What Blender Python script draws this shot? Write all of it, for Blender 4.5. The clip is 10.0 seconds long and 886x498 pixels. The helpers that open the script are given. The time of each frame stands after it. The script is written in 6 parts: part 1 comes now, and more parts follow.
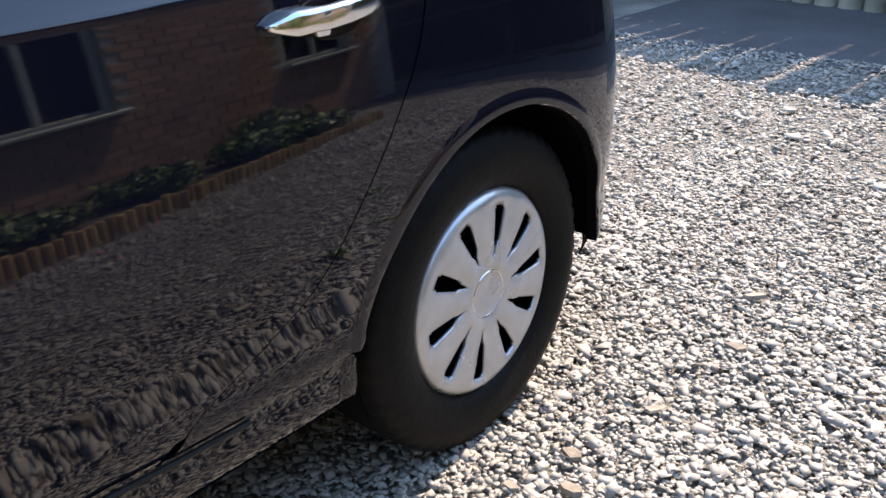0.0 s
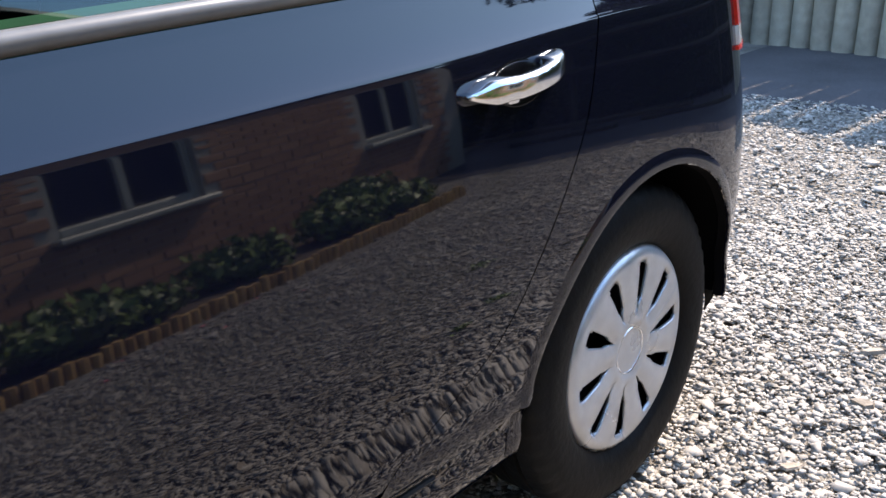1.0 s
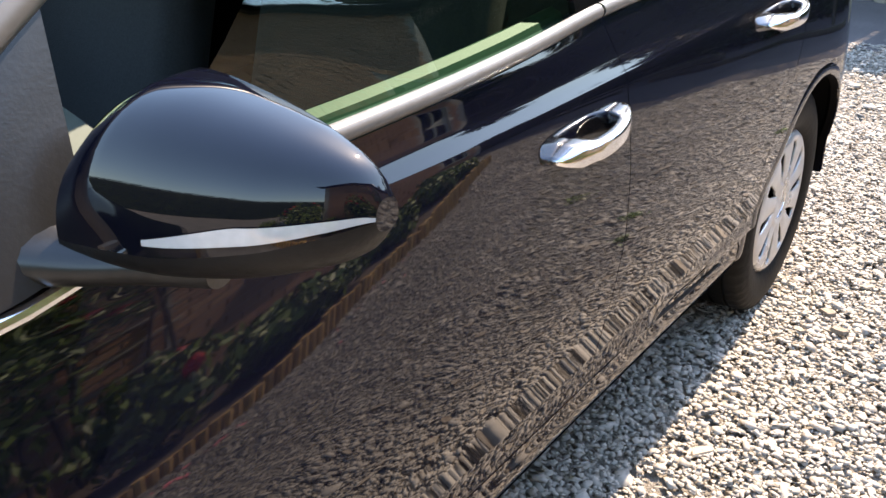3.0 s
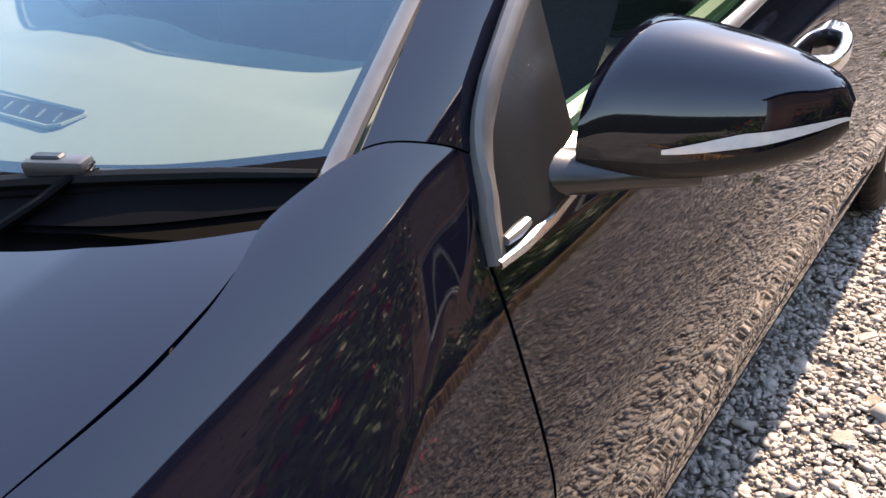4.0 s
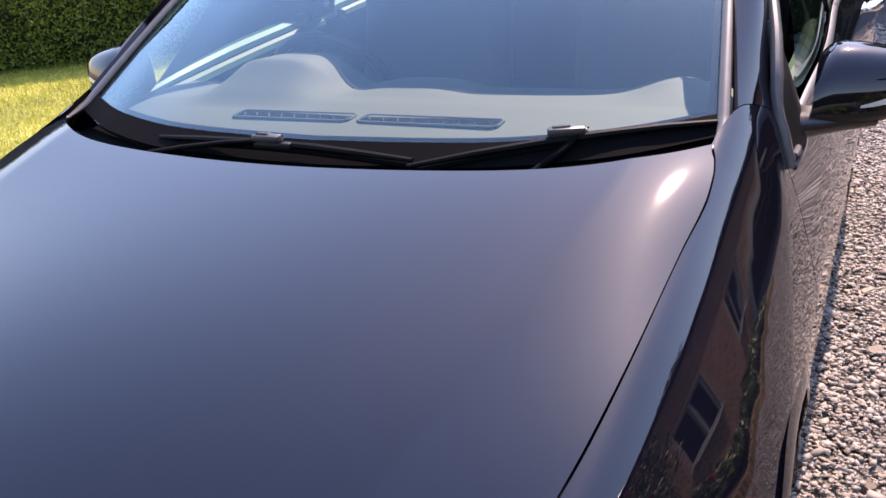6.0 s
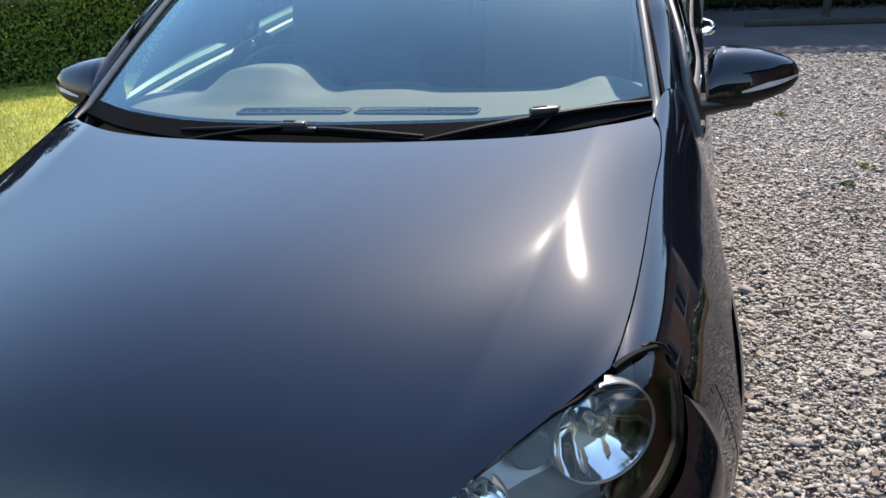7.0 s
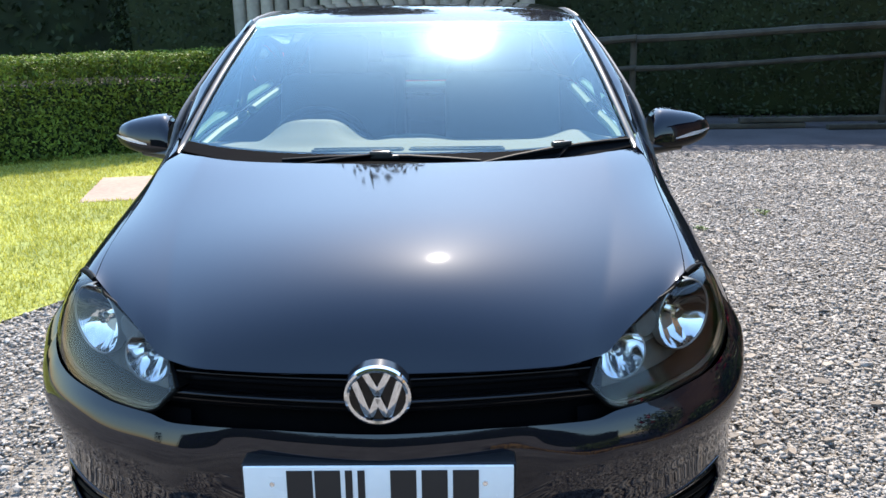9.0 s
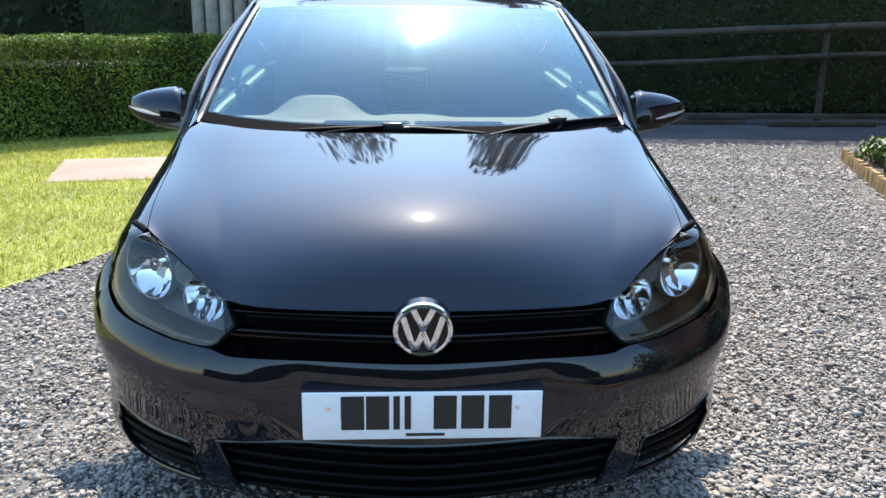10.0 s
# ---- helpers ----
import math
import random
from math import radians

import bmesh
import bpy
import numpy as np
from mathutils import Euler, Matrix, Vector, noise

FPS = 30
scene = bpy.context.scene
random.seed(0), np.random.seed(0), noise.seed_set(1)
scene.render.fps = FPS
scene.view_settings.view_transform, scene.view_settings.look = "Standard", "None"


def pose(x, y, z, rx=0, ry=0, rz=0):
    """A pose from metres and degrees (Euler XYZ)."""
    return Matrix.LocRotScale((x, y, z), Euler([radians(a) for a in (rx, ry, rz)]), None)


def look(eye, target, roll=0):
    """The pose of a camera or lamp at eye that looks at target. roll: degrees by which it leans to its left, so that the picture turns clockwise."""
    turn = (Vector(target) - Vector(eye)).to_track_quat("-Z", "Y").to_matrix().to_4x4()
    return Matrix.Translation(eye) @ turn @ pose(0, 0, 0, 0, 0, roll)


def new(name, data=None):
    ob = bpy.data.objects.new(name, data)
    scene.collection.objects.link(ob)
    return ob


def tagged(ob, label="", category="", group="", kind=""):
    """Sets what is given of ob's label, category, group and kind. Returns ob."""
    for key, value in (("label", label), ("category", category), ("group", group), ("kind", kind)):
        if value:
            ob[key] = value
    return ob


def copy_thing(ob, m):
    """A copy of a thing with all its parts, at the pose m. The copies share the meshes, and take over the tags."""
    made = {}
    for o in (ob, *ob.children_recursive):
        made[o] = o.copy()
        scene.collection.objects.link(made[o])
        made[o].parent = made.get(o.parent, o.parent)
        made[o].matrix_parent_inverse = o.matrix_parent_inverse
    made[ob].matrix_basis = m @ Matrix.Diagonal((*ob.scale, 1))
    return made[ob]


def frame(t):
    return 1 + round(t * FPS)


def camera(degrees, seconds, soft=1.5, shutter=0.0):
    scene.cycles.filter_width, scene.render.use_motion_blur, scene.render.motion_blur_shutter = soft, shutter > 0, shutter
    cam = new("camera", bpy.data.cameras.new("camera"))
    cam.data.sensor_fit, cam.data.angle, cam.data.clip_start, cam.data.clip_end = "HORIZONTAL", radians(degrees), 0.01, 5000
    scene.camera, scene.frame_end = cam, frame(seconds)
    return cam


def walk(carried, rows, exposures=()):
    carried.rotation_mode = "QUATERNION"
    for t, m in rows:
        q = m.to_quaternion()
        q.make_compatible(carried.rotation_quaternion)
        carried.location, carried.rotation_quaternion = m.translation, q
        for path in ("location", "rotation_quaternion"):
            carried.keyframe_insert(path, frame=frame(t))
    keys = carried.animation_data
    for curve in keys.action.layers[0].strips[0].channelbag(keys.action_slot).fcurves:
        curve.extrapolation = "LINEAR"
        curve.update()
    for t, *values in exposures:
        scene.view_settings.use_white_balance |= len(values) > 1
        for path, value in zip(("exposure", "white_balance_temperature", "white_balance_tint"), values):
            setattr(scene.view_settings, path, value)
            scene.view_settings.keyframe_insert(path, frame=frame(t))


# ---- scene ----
cam = camera(54.0, 10.0)
EXPOSURES = [(0.0, 2.15, 7500, 16), (1.0, 2.2, 7200, 16), (1.5, 2.35, 7200, 16), (2.0, 3.1, 8900, 20), (3.5, 2.52, 8400, 18), (4.0, 2.5, 8700, 26), (4.5, 2.5, 9300, 39), (5.5, 2.14, 8400, 44),
             (7.0, 1.54, 7250, 16), (7.5, 1.77, 7000, 14), (8.5, 1.9, 6900, 13), (10.0, 1.8, 6900, 12)]
PATH = [
    (0, (1.693, 1.418, 1.058), (0.535, 2.822, 0.231), -0.7),
    (0.5, (1.656, 1.43, 1.061), (0.442, 2.795, 0.248), -1.9),
    (1, (1.563, 1.269, 1.084), (0.31, 2.654, 0.37), -1.9),
    (1.5, (1.513, 0.95, 1.094), (0.23, 2.326, 0.413), -0.2),
    (2, (1.418, 0.76, 1.079), (0.175, 2.146, 0.349), 2.1),
    (2.2, (1.398, 0.681, 1.097), (0.177, 2.076, 0.345), 1.4),
    (3.3, (1.352, 0.089, 1.244), (0.349, 1.565, 0.341), 0.2),
    (3.5, (1.292, 0.023, 1.239), (0.272, 1.478, 0.321), -1.5),
    (4, (1.162, -0.137, 1.287), (0.116, 1.259, 0.308), -4.6),
    (4.5, (1.068, -0.414, 1.33), (0.066, 1.018, 0.359), -6.7),
    (5, (1.049, -0.634, 1.356), (0.041, 0.825, 0.432), -6.4),
    (5.5, (1.029, -0.877, 1.395), (0.023, 0.626, 0.541), -6.4),
    (5.7, (1.004, -0.953, 1.406), (0.035, 0.588, 0.578), -6.3),
    (6.8, (0.722, -1.477, 1.427), (0.192, 0.298, 0.671), -3.9),
    (7, (0.724, -1.589, 1.436), (0.241, 0.202, 0.687), -3.6),
    (7.5, (0.612, -1.817, 1.424), (0.265, 0.028, 0.733), -3.1),
    (8, (0.387, -2.008, 1.401), (0.183, -0.123, 0.764), -2.0),
    (8.5, (0.276, -2.181, 1.396), (0.174, -0.265, 0.83), -1.2),
    (9, (0.155, -2.392, 1.383), (0.123, -0.461, 0.863), -0.8),
    (9.5, (0.061, -2.486, 1.366), (0.109, -0.553, 0.856), -0.1),
    (10, (-0.059, -2.619, 1.344), (0.05, -0.693, 0.815), 0.8),
]
walk(cam, [(t, look(eye, target, roll)) for t, eye, target, roll in PATH], exposures=EXPOSURES)


# ---- world, sun ----
SUN = Vector((0.035, 0.66, 0.75)).normalized()
world = bpy.data.worlds.new("sky")
scene.world = world
world.use_nodes = True
sky = world.node_tree.nodes.new("ShaderNodeTexSky")
sky.sky_type, sky.sun_disc = "NISHITA", False
sky.sun_elevation = math.asin(SUN.z)
sky.sun_rotation = math.atan2(SUN.x, SUN.y)
sky.air_density, sky.dust_density, sky.ozone_density = 2.0, 0.7, 10.0
world.node_tree.links.new(sky.outputs[0], world.node_tree.nodes["Background"].inputs[0])
world.node_tree.nodes["Background"].inputs[1].default_value = 0.15
sun_data = bpy.data.lights.new("sun", "SUN")
sun_data.energy, sun_data.angle, sun_data.color = 2.75, radians(0.55), (1.0, 0.945, 0.87)
sun_lamp = new("sun", sun_data)
sun_lamp.matrix_world = look(SUN * 50, (0, 0, 0))


# ---- materials ----
def mat(name, color, rough=0.5, metal=0.0, vary=0.0, scale=20.0, bump=0.0, coat=0.0, random_piece=0.0,
        random_island=0.0, second=None, blotch=1.5, spec=0.5, scratch=0.0):
    """A principled surface: colour varied at two scales, fine relief, optional variation per piece."""
    m = bpy.data.materials.new(name)
    m.use_nodes = True
    nt = m.node_tree
    b = nt.nodes["Principled BSDF"]
    b.inputs["Base Color"].default_value = (*color, 1)
    b.inputs["Roughness"].default_value = rough
    b.inputs["Metallic"].default_value = metal
    b.inputs["Specular IOR Level"].default_value = spec
    if coat:
        b.inputs["Coat Weight"].default_value = coat
        b.inputs["Coat Roughness"].default_value = 0.03
        b.inputs["Coat IOR"].default_value = 1.53
    co = nt.nodes.new("ShaderNodeTexCoord")
    if vary or second:
        n1 = nt.nodes.new("ShaderNodeTexNoise")
        n1.inputs["Scale"].default_value, n1.inputs["Detail"].default_value = scale, 6
        n2 = nt.nodes.new("ShaderNodeTexNoise")
        n2.inputs["Scale"].default_value, n2.inputs["Detail"].default_value = blotch, 3
        for n in (n1, n2):
            nt.links.new(co.outputs["Object"], n.inputs["Vector"])
        ad = nt.nodes.new("ShaderNodeMath")
        ad.operation = "ADD"
        nt.links.new(n1.outputs[0], ad.inputs[0])
        nt.links.new(n2.outputs[0], ad.inputs[1])
        last = ad.outputs[0]
        lo, hi = 0.65, 1.35
        for amount, node, sock in ((random_piece, "ShaderNodeObjectInfo", "Random"),
                                   (random_island, "ShaderNodeNewGeometry", "Random Per Island")):
            if amount:
                rn = nt.nodes.new(node)
                ma = nt.nodes.new("ShaderNodeMath")
                ma.operation = "MULTIPLY_ADD"
                ma.inputs[1].default_value = amount
                nt.links.new(rn.outputs[sock], ma.inputs[0])
                nt.links.new(last, ma.inputs[2])
                last = ma.outputs[0]
                hi += amount
        mr = nt.nodes.new("ShaderNodeMapRange")
        mr.inputs[1].default_value, mr.inputs[2].default_value = lo, hi
        nt.links.new(last, mr.inputs[0])
        mx = nt.nodes.new("ShaderNodeMix")
        mx.data_type = "RGBA"
        dark = [c * (1 - vary) for c in color]
        light = second or [min(1, c * (1 + vary)) for c in color]
        mx.inputs[6].default_value, mx.inputs[7].default_value = (*dark, 1), (*light, 1)
        nt.links.new(mr.outputs[0], mx.inputs[0])
        nt.links.new(mx.outputs[2], b.inputs["Base Color"])
    if bump:
        nb = nt.nodes.new("ShaderNodeTexNoise")
        nb.inputs["Scale"].default_value, nb.inputs["Detail"].default_value = scale * 2, 5
        nt.links.new(co.outputs["Object"], nb.inputs["Vector"])
        bp = nt.nodes.new("ShaderNodeBump")
        bp.inputs["Strength"].default_value, bp.inputs["Distance"].default_value = bump, 0.01
        nt.links.new(nb.outputs[0], bp.inputs["Height"])
        nt.links.new(bp.outputs[0], b.inputs["Normal"])
    if scratch:
        ns = nt.nodes.new("ShaderNodeTexNoise")
        ns.inputs["Scale"].default_value, ns.inputs["Detail"].default_value = 6, 8
        nt.links.new(co.outputs["Object"], ns.inputs["Vector"])
        ms = nt.nodes.new("ShaderNodeMapRange")
        ms.inputs[1].default_value, ms.inputs[2].default_value = 0.3, 0.8
        ms.inputs[3].default_value, ms.inputs[4].default_value = rough * (1 - scratch), rough * (1 + scratch)
        nt.links.new(ns.outputs[0], ms.inputs[0])
        nt.links.new(ms.outputs[0], b.inputs["Roughness"])
    return m


def glass_mat(name, tint, film=0.0, gloss=1.0, sheen=(0.76, 0.94, 0.95)):
    """Thin glass: see-through tint with a mirror reflection by Fresnel."""
    m = bpy.data.materials.new(name)
    m.use_nodes = True
    nt = m.node_tree
    nt.nodes.clear()
    out = nt.nodes.new("ShaderNodeOutputMaterial")
    tr = nt.nodes.new("ShaderNodeBsdfTransparent")
    tr.inputs[0].default_value = (*tint, 1)
    gl = nt.nodes.new("ShaderNodeBsdfGlossy")
    gl.inputs["Roughness"].default_value = 0.012
    # the windscreen's sheen is blue-green to imitate a bluer sky in reflections
    gl.inputs["Color"].default_value = (*sheen, 1)
    fr = nt.nodes.new("ShaderNodeFresnel")
    fr.inputs[0].default_value = 1.52
    mu = nt.nodes.new("ShaderNodeMath")
    mu.operation = "MULTIPLY"
    mu.inputs[1].default_value = 1.45 * gloss
    mu.use_clamp = True
    mix = nt.nodes.new("ShaderNodeMixShader")
    nt.links.new(fr.outputs[0], mu.inputs[0])
    nt.links.new(mu.outputs[0], mix.inputs[0])
    nt.links.new(tr.outputs[0], mix.inputs[1])
    nt.links.new(gl.outputs[0], mix.inputs[2])
    last = mix
    if film:
        # wiped road film plus imitated sun glare: dull scatter and soft gloss, uneven in sweeps
        co = nt.nodes.new("ShaderNodeTexCoord")
        no = nt.nodes.new("ShaderNodeTexNoise")
        no.inputs["Scale"].default_value, no.inputs["Detail"].default_value = 5, 5
        nt.links.new(co.outputs["Object"], no.inputs["Vector"])
        for kind, share in (("ShaderNodeBsdfDiffuse", film * 0.2), ("ShaderNodeBsdfGlossy", film)):
            sc = nt.nodes.new(kind)
            sc.inputs[0].default_value = (sheen[0] * 0.82, sheen[1] * 0.9, sheen[2] * 0.93, 1)
            if kind.endswith("Glossy"):
                sc.inputs["Roughness"].default_value = 0.15
            mr = nt.nodes.new("ShaderNodeMapRange")
            mr.inputs[1].default_value, mr.inputs[2].default_value = 0.3, 0.7
            mr.inputs[3].default_value, mr.inputs[4].default_value = share * 0.8, share * 1.2
            nt.links.new(no.outputs[0], mr.inputs[0])
            mx = nt.nodes.new("ShaderNodeMixShader")
            nt.links.new(mr.outputs[0], mx.inputs[0])
            nt.links.new(last.outputs[0], mx.inputs[1])
            nt.links.new(sc.outputs[0], mx.inputs[2])
            last = mx
    nt.links.new(last.outputs[0], out.inputs[0])
    return m


PAINT = mat("blue_black_paint", (0.0025, 0.0029, 0.0068), 0.30, 0.0, vary=0.25, scale=900, coat=1.0, spec=0.004)
PLASTIC = mat("black_plastic", (0.007, 0.007, 0.0075), 0.45, vary=0.3, scale=60, bump=0.08, spec=0.25)
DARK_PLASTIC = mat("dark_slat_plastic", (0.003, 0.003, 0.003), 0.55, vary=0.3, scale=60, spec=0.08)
# near-black for black parts, and for sheets that stand in for shade in openings
DARK = mat("black_parts_and_shade", (0.002, 0.002, 0.0025), 0.8, vary=0.3, scale=30, spec=0.05)
GLOSS_BLACK = mat("gloss_black", (0.003, 0.003, 0.0035), 0.15, vary=0.2, scale=40, spec=0.35)
RUBBER = mat("tyre_rubber", (0.002, 0.002, 0.002), 0.6, vary=0.45, scale=35, bump=0.15, second=(0.0055, 0.0054, 0.0052), spec=0.15)
FRAME = mat("dull_frame_trim", (0.085, 0.08, 0.074), 0.42, vary=0.2, scale=60, scratch=0.2)
TRIM_GREY = mat("grey_window_trim", (0.12, 0.113, 0.105), 0.33, vary=0.15, scale=60, scratch=0.2)
SAIL = mat("satin_black_panel", (0.013, 0.013, 0.013), 0.3, vary=0.2, scale=120, bump=0.03)
GREY_CLIP = mat("grey_clip", (0.028, 0.027, 0.026), 0.4, vary=0.2, scale=60)
CHROME = mat("chrome", (0.75, 0.76, 0.78), 0.06, 1.0, vary=0.04, scale=30, scratch=0.4)
SATIN = mat("satin_chrome", (0.78, 0.79, 0.81), 0.16, 1.0, vary=0.06, scale=50, scratch=0.3)
SILVER = mat("silver_trim_paint", (0.5, 0.5, 0.5), 0.33, 0.55, vary=0.14, scale=26, coat=0.4, scratch=0.3)
DUST = mat("dusty_dashboard", (0.072, 0.090, 0.078), 0.75, vary=0.08, scale=60)
SEAT = mat("seat_cloth", (0.035, 0.036, 0.04), 0.9, vary=0.3, scale=200, bump=0.2)
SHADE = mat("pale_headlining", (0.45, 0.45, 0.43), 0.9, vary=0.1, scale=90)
PLATE = mat("white_plate", (0.78, 0.78, 0.76), 0.3, vary=0.06, scale=14, scratch=0.3)
INK = mat("plate_black", (0.012, 0.012, 0.013), 0.4, vary=0.1)
RED_LENS = mat("red_lens", (0.55, 0.012, 0.01), 0.12, vary=0.2, scale=80, coat=0.6)
CLEAR_LENS = mat("clear_lens", (0.62, 0.6, 0.58), 0.12, 0.2, vary=0.15, scale=90, coat=0.8)
HOUSING = mat("lamp_housing", (0.10, 0.088, 0.072), 0.35, 0.2, vary=0.35, scale=30)
REFLECTOR = mat("lamp_reflector", (0.86, 0.87, 0.89), 0.09, 1.0, vary=0.05, scale=30)
BEZEL = mat("lamp_bezel", (0.34, 0.33, 0.31), 0.3, 0.6, vary=0.15, scale=40)
SCREEN = glass_mat("windscreen_glass", (0.80, 0.95, 0.88), 0.008, 1.22, (0.66, 0.92, 0.98))
SIDE_GLASS = glass_mat("side_glass", (0.30, 0.42, 0.36), gloss=1.0)
LAMP_GLASS = glass_mat("lamp_cover", (0.92, 0.91, 0.88), 0.0, 0.7, (0.93, 0.90, 0.86))
MIRROR = mat("mirror_glass", (0.9, 0.9, 0.9), 0.01, 1.0, vary=0.02)
GREEN_CARD = mat("green_tinted_edge", (0.022, 0.10, 0.062), 0.5, vary=0.12, scale=70)

STONE = mat("gravel_stone", (0.26, 0.23, 0.195), 0.85, vary=0.25, scale=60, random_island=0.9, second=(0.41, 0.372, 0.325), spec=0.2)
GROUND = mat("gravel_bed", (0.145, 0.127, 0.108), 0.9, vary=0.4, scale=130, bump=1.0, second=(0.36, 0.325, 0.28), blotch=2.2, spec=0.1)
TARMAC = mat("old_tarmac", (0.085, 0.078, 0.078), 0.9, vary=0.3, scale=90, bump=0.5, spec=0.1)
EARTH = mat("earth", (0.07, 0.05, 0.035), 0.95, vary=0.4, scale=30, bump=0.8)
LAWN = mat("lawn_ground", (0.17, 0.21, 0.035), 0.9, vary=0.35, scale=30, bump=0.8, second=(0.36, 0.37, 0.07))
GRASS = mat("grass_blades", (0.25, 0.29, 0.035), 0.6, vary=0.35, scale=6, random_island=0.8, second=(0.58, 0.54, 0.10))
LEAF = mat("hedge_leaves", (0.016, 0.032, 0.006), 0.55, vary=0.5, scale=4, random_island=0.9, second=(0.22, 0.31, 0.045), spec=0.15)
# near-black copy of the leaf material, with the shade put into its colour
LEAF_SHADED = mat("shaded_leaves", (0.007, 0.014, 0.005), 0.6, vary=0.5, scale=3, random_island=0.8, second=(0.03, 0.047, 0.015), spec=0.2)
BARK = mat("bark", (0.07, 0.05, 0.035), 0.9, vary=0.5, scale=14, bump=0.8)
POST = mat("weathered_post", (0.22, 0.19, 0.15), 0.85, vary=0.4, scale=12, bump=0.5, random_piece=0.5, second=(0.40, 0.36, 0.29))
LOG = mat("orange_edging_log", (0.38, 0.20, 0.07), 0.8, vary=0.4, scale=18, bump=0.5, random_piece=0.6, second=(0.6, 0.38, 0.15))
RAIL = mat("fence_rail", (0.035, 0.03, 0.02), 0.85, vary=0.5, scale=9, bump=0.5, second=(0.065, 0.058, 0.04))
SLAB = mat("concrete_slab", (0.30, 0.21, 0.15), 0.85, vary=0.25, scale=25, bump=0.3)
BRICK = mat("brick", (0.33, 0.155, 0.085), 0.85, vary=0.35, scale=30, bump=0.4, random_piece=0.7, random_island=0.6, second=(0.52, 0.29, 0.165))
MORTAR = mat("mortar", (0.36, 0.33, 0.28), 0.9, vary=0.2, scale=50, bump=0.4)
ROOF = mat("roof_tile", (0.045, 0.045, 0.052), 0.85, vary=0.4, scale=8, bump=0.5, random_piece=0.4)
UPVC = mat("white_window_frame", (0.34, 0.35, 0.31), 0.4, vary=0.12, scale=12)
PANE = mat("house_pane", (0.012, 0.014, 0.016), 0.03, vary=0.1, spec=0.25)
FASCIA = mat("dark_stained_wood", (0.045, 0.032, 0.022), 0.6, vary=0.3, scale=20)
PETAL = mat("pink_petal", (0.7, 0.12, 0.16), 0.6, vary=0.3, scale=40, random_island=0.5)
FLAKE = mat("brown_stone_flake", (0.14, 0.105, 0.075), 0.85, vary=0.3, scale=50, bump=0.3, random_island=0.8, second=(0.40, 0.34, 0.27), spec=0.2)
ROSE = mat("red_rose", (0.55, 0.015, 0.03), 0.6, vary=0.4, scale=50, random_island=0.5)


def let_through(m, share):
    """Thin leaves pass part of the light on in their own colour."""
    nt = m.node_tree
    b = nt.nodes["Principled BSDF"]
    t = nt.nodes.new("ShaderNodeBsdfTranslucent")
    nt.links.new(b.inputs["Base Color"].links[0].from_socket, t.inputs[0])
    mx = nt.nodes.new("ShaderNodeMixShader")
    mx.inputs[0].default_value = share
    nt.links.new(b.outputs[0], mx.inputs[1])
    nt.links.new(t.outputs[0], mx.inputs[2])
    nt.links.new(mx.outputs[0], nt.nodes["Material Output"].inputs[0])


let_through(GRASS, 0.5)
let_through(LEAF, 0.25)


# ---- mesh helpers ----
def mesh_of(name, verts, faces, material, smooth=True):
    me = bpy.data.meshes.new(name)
    me.from_pydata([tuple(map(float, v)) for v in verts], [], [tuple(map(int, f)) for f in faces])
    me.materials.append(material)
    if smooth:
        me.polygons.foreach_set("use_smooth", [True] * len(me.polygons))
    me.update()
    return me


def put(name, me, parent=None, label="", m=None):
    ob = new(name, me)
    if parent is not None:
        ob.parent = parent
    if m is not None:
        ob.matrix_basis = m
    return tagged(ob, label)


def part(name, bm, material, parent, label="", smooth=True, sharp=35):
    """One mesh object out of a bmesh, under a thing or a part."""
    bmesh.ops.recalc_face_normals(bm, faces=bm.faces)
    me = bpy.data.meshes.new(name)
    bm.to_mesh(me)
    bm.free()
    me.materials.append(material)
    if smooth:
        me.polygons.foreach_set("use_smooth", [True] * len(me.polygons))
        me.set_sharp_from_angle(angle=radians(sharp))
    return put(name, me, parent, label)


def thing(name, label, category, m=None, group="", kind=""):
    ob = new(name)
    if m is not None:
        ob.matrix_basis = m
    return tagged(ob, label, category, group, kind)


def curve(*pts):
    """A smooth monotone curve through (t, value) points, flat-sloped past the ends."""
    t = np.array([p[0] for p in pts], float)
    v = np.array([p[1] for p in pts], float)
    h, d = np.diff(t), np.diff(v) / np.diff(t)
    s = np.empty(len(t))
    s[0], s[-1] = d[0], d[-1]
    for i in range(1, len(t) - 1):
        s[i] = 0 if d[i - 1] * d[i] <= 0 else (h[i - 1] + h[i]) / (h[i - 1] / d[i - 1] + h[i] / d[i])

    def f(x):
        x = np.clip(np.asarray(x, float), t[0], t[-1])
        i = np.clip(np.searchsorted(t, x, side="right") - 1, 0, len(t) - 2)
        u = (x - t[i]) / h[i]
        return ((1 + 2 * u) * (1 - u) ** 2 * v[i] + u * (1 - u) ** 2 * h[i] * s[i]
                + u * u * (3 - 2 * u) * v[i + 1] + u * u * (u - 1) * h[i] * s[i + 1])
    return f


def even(degree, *pts):
    """One polynomial laid through (t, value) points, with no ripple."""
    return np.poly1d(np.polyfit([p[0] for p in pts], [p[1] for p in pts], degree))


